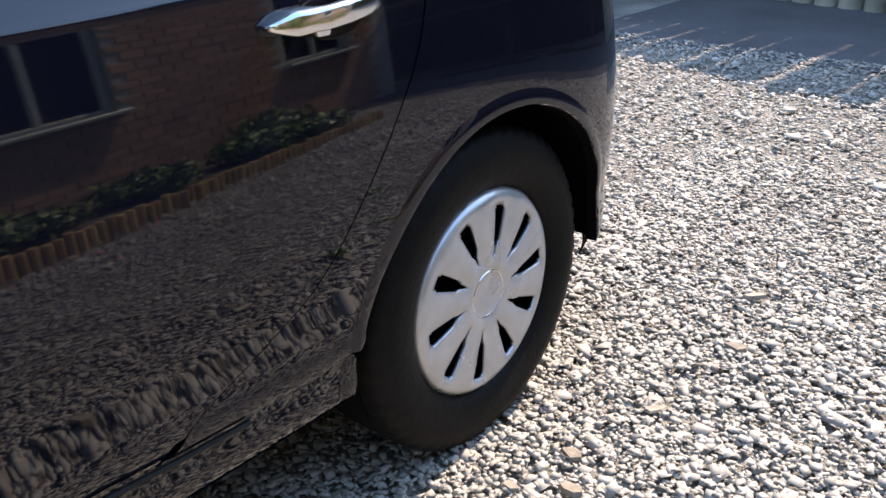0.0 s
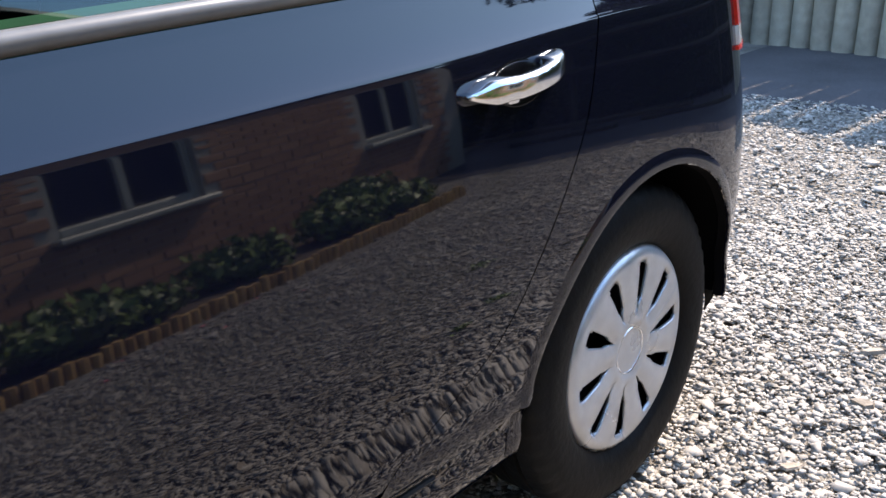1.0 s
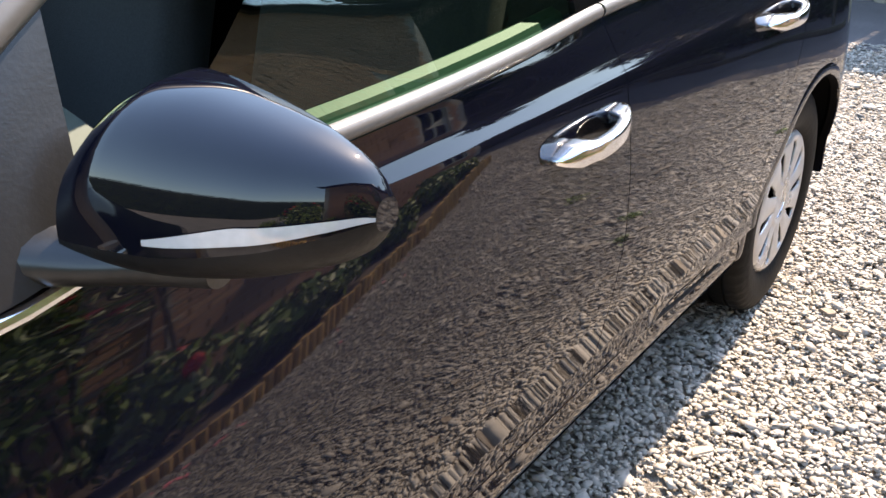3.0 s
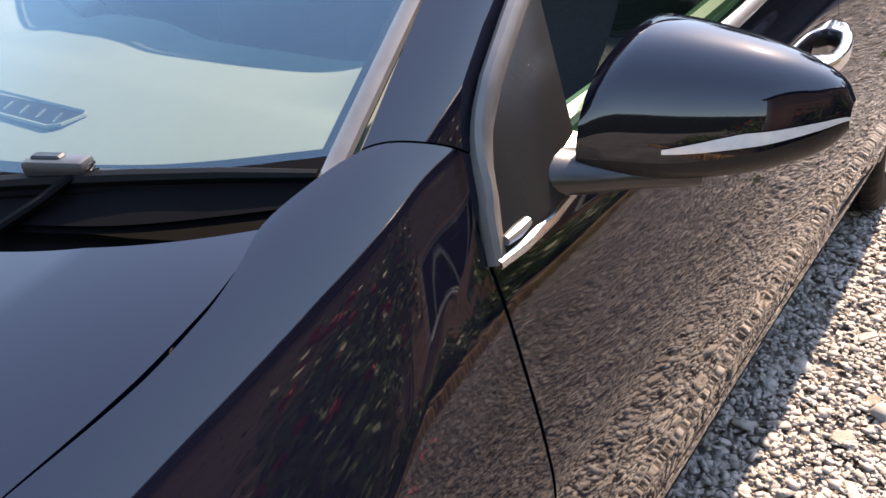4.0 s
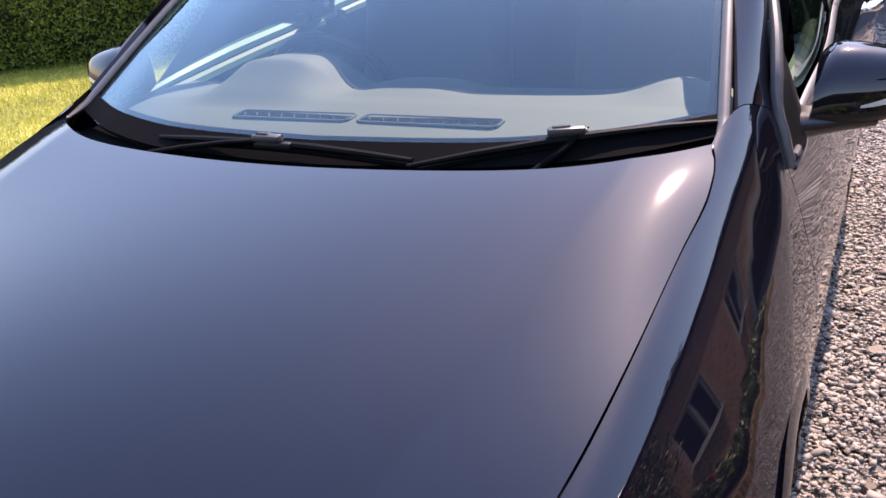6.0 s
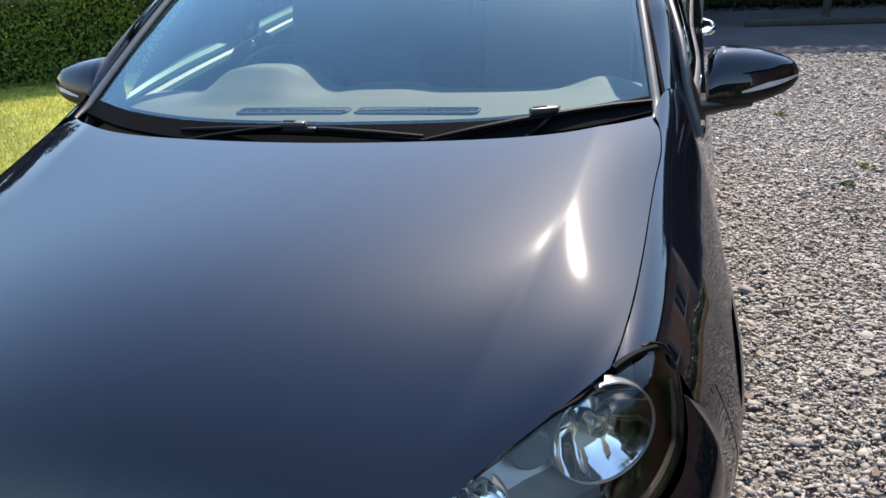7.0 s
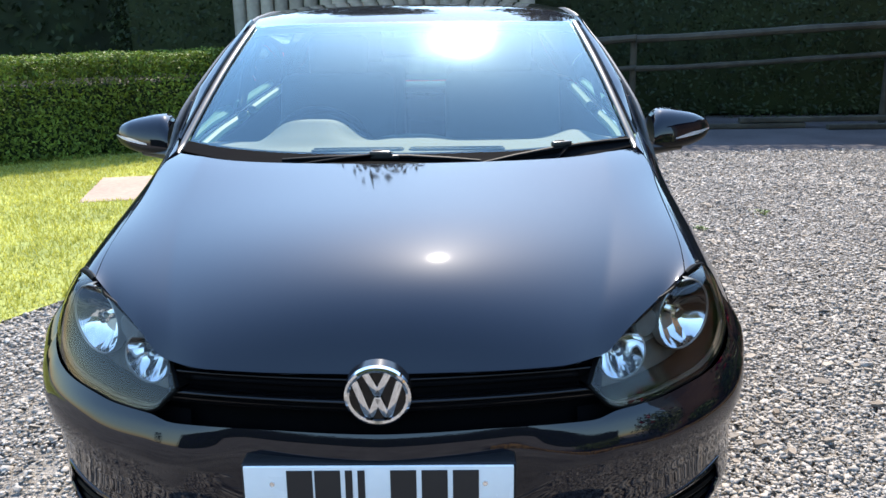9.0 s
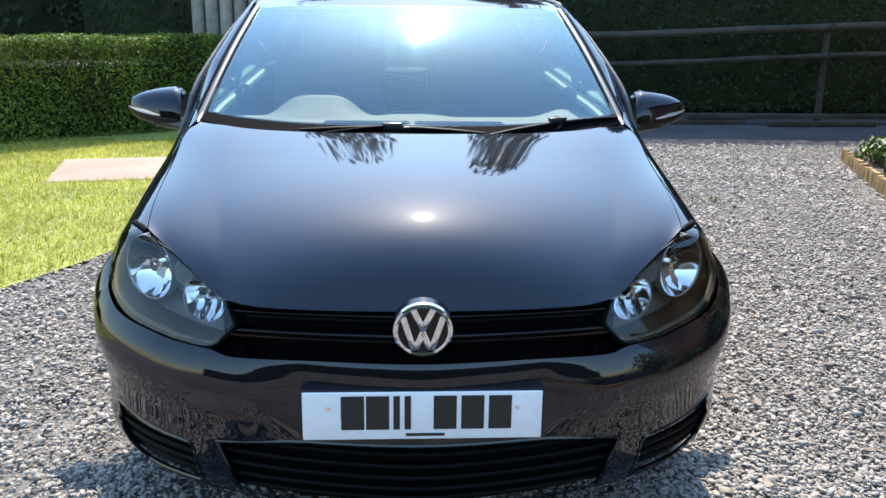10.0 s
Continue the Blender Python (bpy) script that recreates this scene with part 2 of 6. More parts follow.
def grid_mesh(name, P, material, keep=None, rim=0.0, flip=False, side=1):
    """A mesh over a grid of points P[i, j]; rim folds the four borders inwards; side -1 mirrors it in x."""
    P = np.array(P, float)
    nu, nv = P.shape[:2]
    idx = np.arange(nu * nv).reshape(nu, nv)
    quads = [(idx[i, j], idx[i + 1, j], idx[i + 1, j + 1], idx[i, j + 1]) for i in range(nu - 1) for j in range(nv - 1)
             if keep is None or keep[i, j]]
    verts = list(P.reshape(-1, 3))
    if rim:
        du, dv = np.gradient(P, axis=0), np.gradient(P, axis=1)
        nrm = np.cross(du, dv)
        nrm /= np.maximum(np.linalg.norm(nrm, axis=2, keepdims=True), 1e-9)
        if flip:
            nrm = -nrm
        for line in ([(i, 0) for i in range(nu)], [(nu - 1, j) for j in range(nv)],
                     [(i, nv - 1) for i in range(nu - 1, -1, -1)], [(0, j) for j in range(nv - 1, -1, -1)]):
            base = len(verts)
            for a, b in line:
                verts.append(P[a, b])
                verts.append(P[a, b] - nrm[a, b] * rim)
            for k in range(len(line) - 1):
                q = base + 2 * k
                quads.append((q, q + 1, q + 3, q + 2))
    if flip != (side < 0):
        quads = [q[::-1] for q in quads]
    verts = np.array(verts)
    verts[:, 0] *= side
    used = sorted({v for q in quads for v in q})
    back = {v: k for k, v in enumerate(used)}
    return mesh_of(name, verts[used], [[back[v] for v in q] for q in quads], material)


def box(bm, x0, x1, y0, y1, z0, z1, m=None):
    r = bmesh.ops.create_cube(bm, size=1)["verts"]
    for v in r:
        v.co = Vector(((x0 + x1) / 2 + v.co.x * (x1 - x0), (y0 + y1) / 2 + v.co.y * (y1 - y0), (z0 + z1) / 2 + v.co.z * (z1 - z0)))
        if m is not None:
            v.co = m @ v.co
    return r


def rounded_box(size, bevel, m=None, segs=3):
    bm = bmesh.new()
    box(bm, -size[0] / 2, size[0] / 2, -size[1] / 2, size[1] / 2, -size[2] / 2, size[2] / 2)
    bmesh.ops.bevel(bm, geom=list(bm.edges), offset=bevel, segments=segs, affect="EDGES", profile=0.5)
    if m is not None:
        bmesh.ops.transform(bm, matrix=m, verts=bm.verts)
    return bm


def lathe(profile, n, m=None, arc=(0, 2 * math.pi)):
    """A bmesh turned about x: profile of (x, radius)."""
    bm = bmesh.new()
    full = abs(arc[1] - arc[0] - 2 * math.pi) < 1e-6
    rings = []
    for k in range(n if full else n + 1):
        a = arc[0] + (arc[1] - arc[0]) * k / n
        rings.append([bm.verts.new((x, r * math.cos(a), r * math.sin(a))) for x, r in profile])
    for k in range(n):
        a, b = rings[k], rings[(k + 1) % len(rings)]
        for j in range(len(profile) - 1):
            bm.faces.new((a[j], b[j], b[j + 1], a[j + 1]))
    bmesh.ops.remove_doubles(bm, verts=bm.verts, dist=1e-5)
    if m is not None:
        bmesh.ops.transform(bm, matrix=m, verts=bm.verts)
    return bm


def tube(points, radius, n=8, flat=1.0, up=(0, 0, 1)):
    """A bmesh sweep along points; radius may be a number or a list; flat squeezes it along up."""
    bm = bmesh.new()
    rings = []
    pts = [Vector(p) for p in points]
    for i, p in enumerate(pts):
        d = (pts[min(i + 1, len(pts) - 1)] - pts[max(i - 1, 0)]).normalized()
        s = d.cross(Vector(up)).normalized()
        u = s.cross(d)
        r = radius[i] if isinstance(radius, (list, tuple)) else radius
        rings.append([bm.verts.new(p + s * r * math.cos(2 * math.pi * k / n) + u * r * flat * math.sin(2 * math.pi * k / n)) for k in range(n)])
    for a, b in zip(rings, rings[1:]):
        for k in range(n):
            bm.faces.new((a[k], a[(k + 1) % n], b[(k + 1) % n], b[k]))
    bm.faces.new(rings[0][::-1])
    bm.faces.new(rings[-1])
    return bm


# ---- the car's shape ----
WHEELBASE, HUB_Z, ARCH = 2.578, 0.313, 0.374
ARCH_Z = 0.302
crease_z = curve((-0.5, 0.85), (0.3, 0.878), (1.2, 0.892), (1.7, 0.905), (2.1, 0.92), (2.5, 0.94), (3.3, 0.95))
waist_z = curve((0.3, 0.90), (0.6, 0.925), (1.19, 0.957), (1.46, 0.978), (1.9, 0.998), (2.4, 1.012), (3.3, 1.02))
plan_dx = curve((0.1, -0.010), (0.42, -0.012), (0.8, -0.004), (1.3, 0.0), (2.1, 0.014), (2.6, 0.018))
profile_low = curve((0.18, 0.80), (0.22, 0.835), (0.27, 0.862), (0.31, 0.872), (0.35, 0.868), (0.40, 0.866), (0.45, 0.872), (0.5, 0.8755))
profile_up = curve((0.0, 0.8755), (0.25, 0.8745), (0.5, 0.868), (0.75, 0.8565), (0.9, 0.8475), (0.99, 0.8415), (1.0, 0.8405), (1.012, 0.837), (1.035, 0.8302), (1.05, 0.8266),
                   (1.062, 0.8246), (1.08, 0.8227), (1.12, 0.8192), (1.14, 0.8172), (1.155, 0.8143), (1.18, 0.8088), (1.21, 0.8033), (1.4, 0.783))
profile_rear = curve((0.0, 0.8755), (0.25, 0.8745), (0.5, 0.868), (0.75, 0.8565), (0.9, 0.8475), (0.99, 0.8415), (1.0, 0.8405), (1.012, 0.837), (1.05, 0.8275),
                     (1.09, 0.8190), (1.12, 0.8133), (1.15, 0.8079), (1.19, 0.8007), (1.21, 0.7972), (1.4, 0.781))
nose_b = curve((0.18, 0.90), (0.3, 0.965), (0.42, 0.985), (0.53, 0.983), (0.58, 0.976), (0.62, 0.960), (0.66, 0.937), (0.70, 0.908), (0.75, 0.87), (0.82, 0.82), (0.95, 0.70))
tail_b = curve((0.18, 0.64), (0.35, 0.71), (0.6, 0.72), (0.9, 0.66), (1.02, 0.60))
NOSE_P, NOSE_Q, TAIL_N, NOSE_Y, TAIL_Y = 4.5, 1.5, 3.2, 0.1, 2.6


shoulder = curve((0.5, 0.8655), (0.58, 0.8645), (0.657, 0.863), (0.72, 0.8525), (0.813, 0.828), (0.86, 0.814), (0.897, 0.801), (0.94, 0.788), (0.98, 0.772), (1.05, 0.742))


shoulder_arch = curve((0.5, 0.870), (0.58, 0.876), (0.62, 0.876), (0.66, 0.872), (0.70, 0.863), (0.74, 0.850), (0.78, 0.8355), (0.82, 0.820), (0.86, 0.803), (0.90, 0.783), (0.98, 0.735), (1.05, 0.69))


tuck = curve((0.18, 0.034), (0.27, 0.030), (0.345, 0.022), (0.372, 0.018), (0.384, 0.0), (1.2, 0.0))


press = curve((0.372, 0.0), (0.41, 0.006), (0.45, 0.0085), (0.49, 0.007), (0.53, 0.003), (0.58, 0.0))


def side_x(y, z):
    """Half width of the body at a length and height."""
    y, z = np.broadcast_arrays(np.asarray(y, float), np.asarray(z, float))
    q = (z - 0.5) / (crease_z(y) - 0.5)
    t = np.clip((y - 0.43) / 0.65, 0, 1)
    t = t * t * (3 - 2 * t)
    a = np.clip((y + 0.15) / 0.57, 0, 1)
    a = a * a * (3 - 2 * a)
    back = np.clip((y - 1.08) / 0.48, 0, 1)
    back = back * back * (3 - 2 * back)
    door = profile_up(q) * (1 - back) + profile_rear(q) * back + plan_dx(y)
    x = np.where(z < 0.5, profile_low(z) + plan_dx(y), t * door + (1 - t) * (shoulder(z) * a + shoulder_arch(z) * (1 - a)))
    mask = np.clip((y - 0.36) / 0.08, 0, 1) * np.clip((2.42 - y) / 0.15, 0, 1)
    x = x - mask * (tuck(z) + press(z))
    f = np.clip((NOSE_Y - y) / nose_b(z), 0, 1)
    r = np.clip((y - TAIL_Y) / tail_b(z), 0, 1)
    return x * np.power(1 - f ** NOSE_P, 1 / NOSE_Q) * np.power(1 - r ** TAIL_N, 1 / TAIL_N)


def nose(x, z):
    """Length coordinate of the front skin at a half width and height."""
    a = np.where(np.asarray(z) < 0.5, profile_low(z) + plan_dx(0.1), shoulder_arch(z))
    return NOSE_Y - nose_b(z) * np.power(np.clip(1 - (np.abs(x) / a) ** NOSE_Q, 0, 1), 1 / NOSE_P)


gap_b = curve((0.30, 1.385), (0.385, 1.392), (0.456, 1.403), (0.58, 1.425), (0.652, 1.446), (0.786, 1.459), (0.904, 1.455), (0.985, 1.434))
gap_r = curve((0.30, 1.80), (0.36, 1.86), (0.408, 1.92), (0.464, 2.03), (0.526, 2.13), (0.612, 2.212), (0.71, 2.295), (0.815, 2.365), (0.948, 2.411), (1.02, 2.425))
door_bottom = curve((0.4, 0.392), (1.4, 0.39), (1.9, 0.368), (2.3, 0.36))
GAP_F = 0.415
# the bonnet's outer edge and its height there, by length
edge_x = curve((-0.52, 0.6635), (-0.45, 0.676), (-0.365, 0.687), (-0.28, 0.694), (-0.2, 0.699), (-0.1, 0.704), (0.0, 0.710), (0.08, 0.717), (0.12, 0.719), (0.17, 0.7175), (0.21, 0.712), (0.254, 0.701),
               (0.30, 0.708), (0.352, 0.722), (0.40, 0.746), (0.444, 0.7695))


# the bumper's upper border behind the headlamp
bumper_top = curve((-0.47, 0.757), (-0.46, 0.752), (-0.43, 0.722), (-0.40, 0.713), (-0.33, 0.71))
# the headlamp's upper and lower line, from the grille corner outwards
lamp_hi = curve((0.0, 0.708), (0.25, 0.746), (0.5, 0.784), (0.64, 0.8025), (0.695, 0.8115), (0.8, 0.8185), (0.926, 0.8205), (1.0, 0.809))
lamp_lo = curve((0.0, 0.654), (0.06, 0.634), (0.13, 0.612), (0.2, 0.607), (0.41, 0.611), (0.58, 0.627), (0.68, 0.648), (0.785, 0.697), (0.84, 0.731), (0.9, 0.760), (0.96, 0.782), (1.0, 0.797))


def cut_arch(P, centre):
    """Snaps a side grid to a wheel arch; tells which cells stay."""
    dy, dz = P[..., 1] - centre, P[..., 2] - ARCH_Z
    r = np.hypot(dy, dz)
    inside = r < ARCH
    keep = ~(inside[:-1, :-1] & inside[1:, :-1] & inside[:-1, 1:] & inside[1:, 1:])
    k = np.where(inside, ARCH / np.maximum(r, 1e-6), 1.0)
    near = np.zeros_like(inside)
    near[:-1, :-1] |= keep
    near[1:, :-1] |= keep
    near[:-1, 1:] |= keep
    near[1:, 1:] |= keep
    k = np.where(near, k, 1.0)
    P[..., 1], P[..., 2] = centre + dy * k, ARCH_Z + dz * k
    return keep


def side_grid(y0, y1, zb, zt, nu, low=40, high=16, inset=0.0):
    """Grid over the body side between border curves y0(z), y1(z), zb(y), zt(y), with a row along the crease."""
    a = np.linspace(0, 1, low) ** 0.8
    b = np.linspace(0, 1, high)[1:] ** 1.5
    rows = [(0, t) for t in a] + [(1, t) for t in b]
    P = np.zeros((nu, len(rows), 3))
    u = np.linspace(0, 1, nu)
    for j, (upper, t) in enumerate(rows):
        z = np.full(nu, 0.6)
        for _ in range(40):
            ya, yb = y0(z), y1(z)
            y = ya + (yb - ya) * u
            c = crease_z(y)
            z = 0.6 * z + 0.4 * (c + (zt(y) - c) * t if upper else zb(y) + (c - zb(y)) * t)
        P[:, j] = np.stack([side_x(y, z) - inset, y, z], 1)
    return P


# ---- the car ----
car = thing("car", "blue-black five-door hatchback parked on loose gravel", "car")


def const(v):
    return lambda t: np.full(np.shape(t), v, float)


# the wing's shoulder along its length: a smooth inner line, then fall and reach of its upper side, rise of its lower side, height
def along(y, *c):
    u = (y + 0.03) / 0.45
    return sum(k * u ** i for i, k in enumerate(c))


def wing_section(y, yt):
    """Four control points (x, z) of the shoulder's section, from the side up to the inner line."""
    x3, z3 = along(yt, 0.696, 0.018, -0.022, 0.008), along(yt, 0.9189, 0.0995, 0.015, 0.0201)
    z0 = z3 - along(y, 0.2421, -0.0752, -0.042)
    x0 = float(side_x(y, z0))
    slope = (x0 - float(side_x(y, z0 - 0.03))) / 0.03
    rise, reach = along(y, 0.1599, 0.0527) * (z3 - z0), along(y, 0.3484, -0.0678, 0.221) * (x0 - x3)
    return (x0, z0), (x0 + slope * rise, z0 + rise), (x3 + reach, z3 - along(y, -0.1255, 0.1052, -0.2052, 0.2274) * reach), (x3, z3)


def bezier(p, t):
    return [(1 - t) ** 3 * p[0][k] + 3 * t * (1 - t) ** 2 * p[1][k] + 3 * t * t * (1 - t) * p[2][k] + t ** 3 * p[3][k] for k in (0, 1)]


def wing_x(y, z):
    """Half width of the front wing, its rolled shoulder included."""
    sec = wing_section(y, y)
    if z <= sec[0][1]:
        return float(side_x(y, z))
    bx, bz = bezier(sec, np.linspace(0, 1, 60))
    return float(np.interp(z, bz, bx))


def corner_x(y, z):
    """Half width at the front corner: the nose's skin that runs into the wing."""
    f = min(1.0, max(0.0, (y + 0.60) / 0.10))
    f = f * f * (3 - 2 * f)
    return float(side_x(y, z)) * (1 - f) + wing_x(y, z) * f


WING_TOP = {}


def car_sides(s):
    """Doors, sill, wings and glass of one side; s is 1 for the camera's side, -1 for the other."""
    trim_top = lambda y: waist_z(y)
    # doors
    P = side_grid(const(GAP_F), lambda z: gap_b(z) - 0.0011, door_bottom, trim_top, 60)
    front = put("front_door", grid_mesh("front_door", P, PAINT, rim=0.014, side=s), car, "glossy blue-black front door")
    P = side_grid(lambda z: gap_b(z) + 0.0011, lambda z: gap_r(z) - 0.0016, door_bottom, trim_top, 60)
    rear = put("rear_door", grid_mesh("rear_door", P, PAINT, rim=0.014, side=s), car, "glossy blue-black rear door")
    # sill under the doors
    P = np.zeros((60, 14, 3))
    for i, y in enumerate(np.linspace(0.36, 2.215, 60)):
        zz = np.linspace(0.285, float(door_bottom(y)) - 0.006, 14)
        P[i] = np.stack([side_x(y, zz) - 0.002, np.full(14, y), zz], 1)
    put("sill", grid_mesh("sill", P, PAINT, rim=0.02, side=s), car, "dusty blue-black sill under the doors")
    P = np.zeros((2, 60, 3))
    for i, dx in enumerate((0.0, -0.25)):
        for j, y in enumerate(np.linspace(0.36, 2.215, 60)):
            P[i, j] = (side_x(y, 0.285) + dx, y, 0.285)
    put("underside", grid_mesh("underside", P, DARK, side=s), car)
    bm = tube([(s * (side_x(y, 0.384) - 0.007), y, float(door_bottom(y)) - 0.003) for y in np.linspace(0.45, 2.0, 30)], 0.0045, 6)
    part("sill_seal", bm, PLASTIC, car)
    # rear wing
    P = side_grid(lambda z: gap_r(z) + 0.0016, const(3.29), curve((1.8, 0.364), (2.15, 0.359), (2.185, 0.33), (2.21, 0.29), (2.4, 0.30), (2.9, 0.31), (3.3, 0.30)), lambda y: waist_z(y), 120, 52, 14)
    keep = cut_arch(P, WHEELBASE)
    put("rear_wing", grid_mesh("rear_wing", P, PAINT, keep, side=s), car, "glossy blue-black rear wing with a round wheel arch")
    # front wing: side below, rolled shoulder above up to the bonnet gap
    n, lo, hi = 110, 52, 34
    P = np.zeros((n, lo + hi, 3))
    for i, y in enumerate(np.linspace(-0.525, GAP_F - 0.005, n)):
        # towards the door the upper edge leads the side, up to the seam under the pillar
        a = min(1.0, max(0.0, (y - 0.12) / 0.29))
        yt = y + 0.034 * a * a * (3 - 2 * a)
        sec = wing_section(y, yt)
        z = np.linspace(0.24, sec[0][1], lo, endpoint=False)
        P[i, :lo] = np.stack([side_x(y, z), np.full(lo, y), z], 1)
        # the section ends where it meets the gap
        fine, last = np.linspace(0, 1, 121), float(edge_x(yt)) + 0.0025
        bx = bezier(sec, fine)[0]
        t = np.linspace(0, float(np.interp(-last, -bx, fine)), hi)
        bx, bz = bezier(sec, t)
        P[i, lo:] = np.stack([bx, y + (yt - y) * t / t[-1], bz], 1)
    rimmed = P.copy()
    WING_TOP[s] = rimmed[:, -1].copy()
    keep = cut_arch(P, 0.0)
    mid = (P[:-1, :-1] + P[1:, 1:]) / 2
    # room for the bumper below and the headlamp in front
    ya = nose(0.60, mid[..., 2])
    u = 0.5 + 0.5 * (mid[..., 1] - ya) / (-0.430 - ya)
    in_lamp = (u < 0.99) & (mid[..., 2] > lamp_lo(u) - 0.001) & (mid[..., 2] < lamp_hi(u) - 0.002)
    keep &= ~(((mid[..., 1] < -0.342) & (mid[..., 2] < bumper_top(mid[..., 1]) - 0.006)) | in_lamp)
    keep &= ~((mid[..., 1] < -0.533 + (mid[..., 0] - 0.653) * 1.277) & (mid[..., 2] > 0.70) & (mid[..., 1] < -0.44))
    wing = put("front_wing", grid_mesh("front_wing", P, PAINT, keep, side=s), car, "glossy blue-black front wing")
    # rubber strip along the wing's front edge above the headlamp
    pts = []
    for x in np.linspace(0.668, 0.724, 10):
        y = -0.533 + (x - 0.653) * 1.277
        bx, bz = bezier(wing_section(y, y), np.linspace(1, 0, 60))
        pts.append((s * x, y, float(np.interp(x, bx, bz)) - 0.002))
    part("wing_strip", tube(pts, 0.0062, 8), DARK_PLASTIC, wing)
    bm = bmesh.new()
    last = None
    for i in range(n):
        p = Vector(rimmed[i, -1])
        ring = [bm.verts.new((s * p.x, p.y, p.z)), bm.verts.new((s * (p.x + 0.003), p.y, p.z - 0.02))]
        if last:
            bm.faces.new((last[0], ring[0], ring[1], last[1]))
        last = ring
    part("wing_flange", bm, DARK, wing)
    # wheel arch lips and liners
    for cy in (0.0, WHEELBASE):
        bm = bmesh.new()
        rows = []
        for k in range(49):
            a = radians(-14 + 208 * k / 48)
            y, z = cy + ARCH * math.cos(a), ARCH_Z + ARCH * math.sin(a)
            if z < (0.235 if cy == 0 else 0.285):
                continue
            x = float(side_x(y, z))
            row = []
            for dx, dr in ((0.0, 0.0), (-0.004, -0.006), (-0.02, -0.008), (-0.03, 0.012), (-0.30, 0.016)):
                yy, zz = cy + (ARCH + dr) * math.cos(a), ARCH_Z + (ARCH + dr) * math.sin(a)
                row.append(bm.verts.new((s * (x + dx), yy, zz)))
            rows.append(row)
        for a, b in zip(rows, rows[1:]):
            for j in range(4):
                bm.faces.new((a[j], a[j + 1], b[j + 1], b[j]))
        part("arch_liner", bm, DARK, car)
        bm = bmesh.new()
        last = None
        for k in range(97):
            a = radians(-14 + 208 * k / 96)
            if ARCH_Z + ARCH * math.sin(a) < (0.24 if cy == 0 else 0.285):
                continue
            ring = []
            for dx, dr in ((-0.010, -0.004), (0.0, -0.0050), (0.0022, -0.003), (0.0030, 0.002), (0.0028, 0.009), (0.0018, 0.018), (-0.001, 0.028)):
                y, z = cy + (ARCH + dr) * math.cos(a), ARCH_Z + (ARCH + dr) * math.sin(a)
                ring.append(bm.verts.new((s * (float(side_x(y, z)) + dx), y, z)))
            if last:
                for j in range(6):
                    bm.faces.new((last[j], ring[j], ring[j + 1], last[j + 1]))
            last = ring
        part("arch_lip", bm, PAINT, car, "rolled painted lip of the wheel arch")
        # flat near-black fan behind the wheel, in place of the arch's deep shade
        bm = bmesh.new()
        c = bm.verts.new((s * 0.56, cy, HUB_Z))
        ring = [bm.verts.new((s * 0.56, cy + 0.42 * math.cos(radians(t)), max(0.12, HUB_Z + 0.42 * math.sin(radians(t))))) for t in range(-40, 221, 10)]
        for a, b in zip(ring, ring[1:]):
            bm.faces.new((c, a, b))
        part("arch_shade", bm, DARK, car)
    # painted flange behind the foot of the rear door
    P = side_grid(const(1.72), const(2.24), const(0.325), const(0.46), 24, 10, 6, inset=0.007)
    put("door_flange", grid_mesh("door_flange", P, PAINT, cut_arch(P, WHEELBASE), side=s), car)
    # near-black sheet behind the panel gaps, standing in for the shade in them
    P = side_grid(const(0.38), const(3.2), const(0.25), lambda y: waist_z(y) - 0.01, 120, 36, 6, inset=0.022)
    for i in range(P.shape[0]):
        if P[i, 0, 1] < 0.44:
            P[i, :, 2] = np.minimum(P[i, :, 2], 0.80)
            P[i, :, 0] = side_x(P[i, :, 1], P[i, :, 2]) - 0.022
    k1 = cut_arch(P, 0.0)
    k2 = cut_arch(P, WHEELBASE)
    put("inner_shell", grid_mesh("inner_shell", P, DARK, k1 & k2, side=s), car)
    # satin strip under the windows, with the rubber above it
    for name, ya, yb in (("front", 0.47, 1.432), ("rear", 1.438, 2.40)):
        owner = front if name == "front" else rear
        P = np.zeros((40, 8, 3))
        for i, y in enumerate(np.linspace(ya, yb, 40)):
            xb, zb = float(side_x(y, waist_z(y))), float(waist_z(y))
            fat = 0.023 * min(1.0, 0.45 + (y - 0.44) * 1.5)
            for j in range(8):
                a = radians(-70 + 165 * j / 7)
                P[i, j] = (xb - 0.006 + 0.012 * math.cos(a), y, zb + fat / 2 + fat / 2 * math.sin(a))
        put("window_strip", grid_mesh("window_strip", P, TRIM_GREY, side=s), owner, "pale satin strip under the window")
    # bright front end of the strip and the short rubber block above it
    part("strip_end", tube([(s * 0.810, 0.412, 0.9015), (s * 0.8135, 0.45, 0.904), (s * 0.815, 0.50, 0.909), (s * 0.813, 0.58, 0.921)], [0.0045, 0.006, 0.006, 0.005], 8, 1.1), SATIN, front, "bright front end of the window strip")
    part("rubber_block", tube([(s * 0.808, 0.427, 0.9175), (s * 0.8095, 0.445, 0.919), (s * 0.810, 0.463, 0.921)], [0.005, 0.0065, 0.005], 8), TRIM_GREY, front, "pale rubber block at the mirror's foot")
    # handles: dark oval for the cup's shade, bridge and lock cover
    for owner, y0, y1, zc in ((front, 1.216, 1.424, 0.842), (rear, 2.092, 2.288, 0.888)):
        handle(owner, s, y0, y1, zc)
    # side glass, frames and pillars
    glass = {}
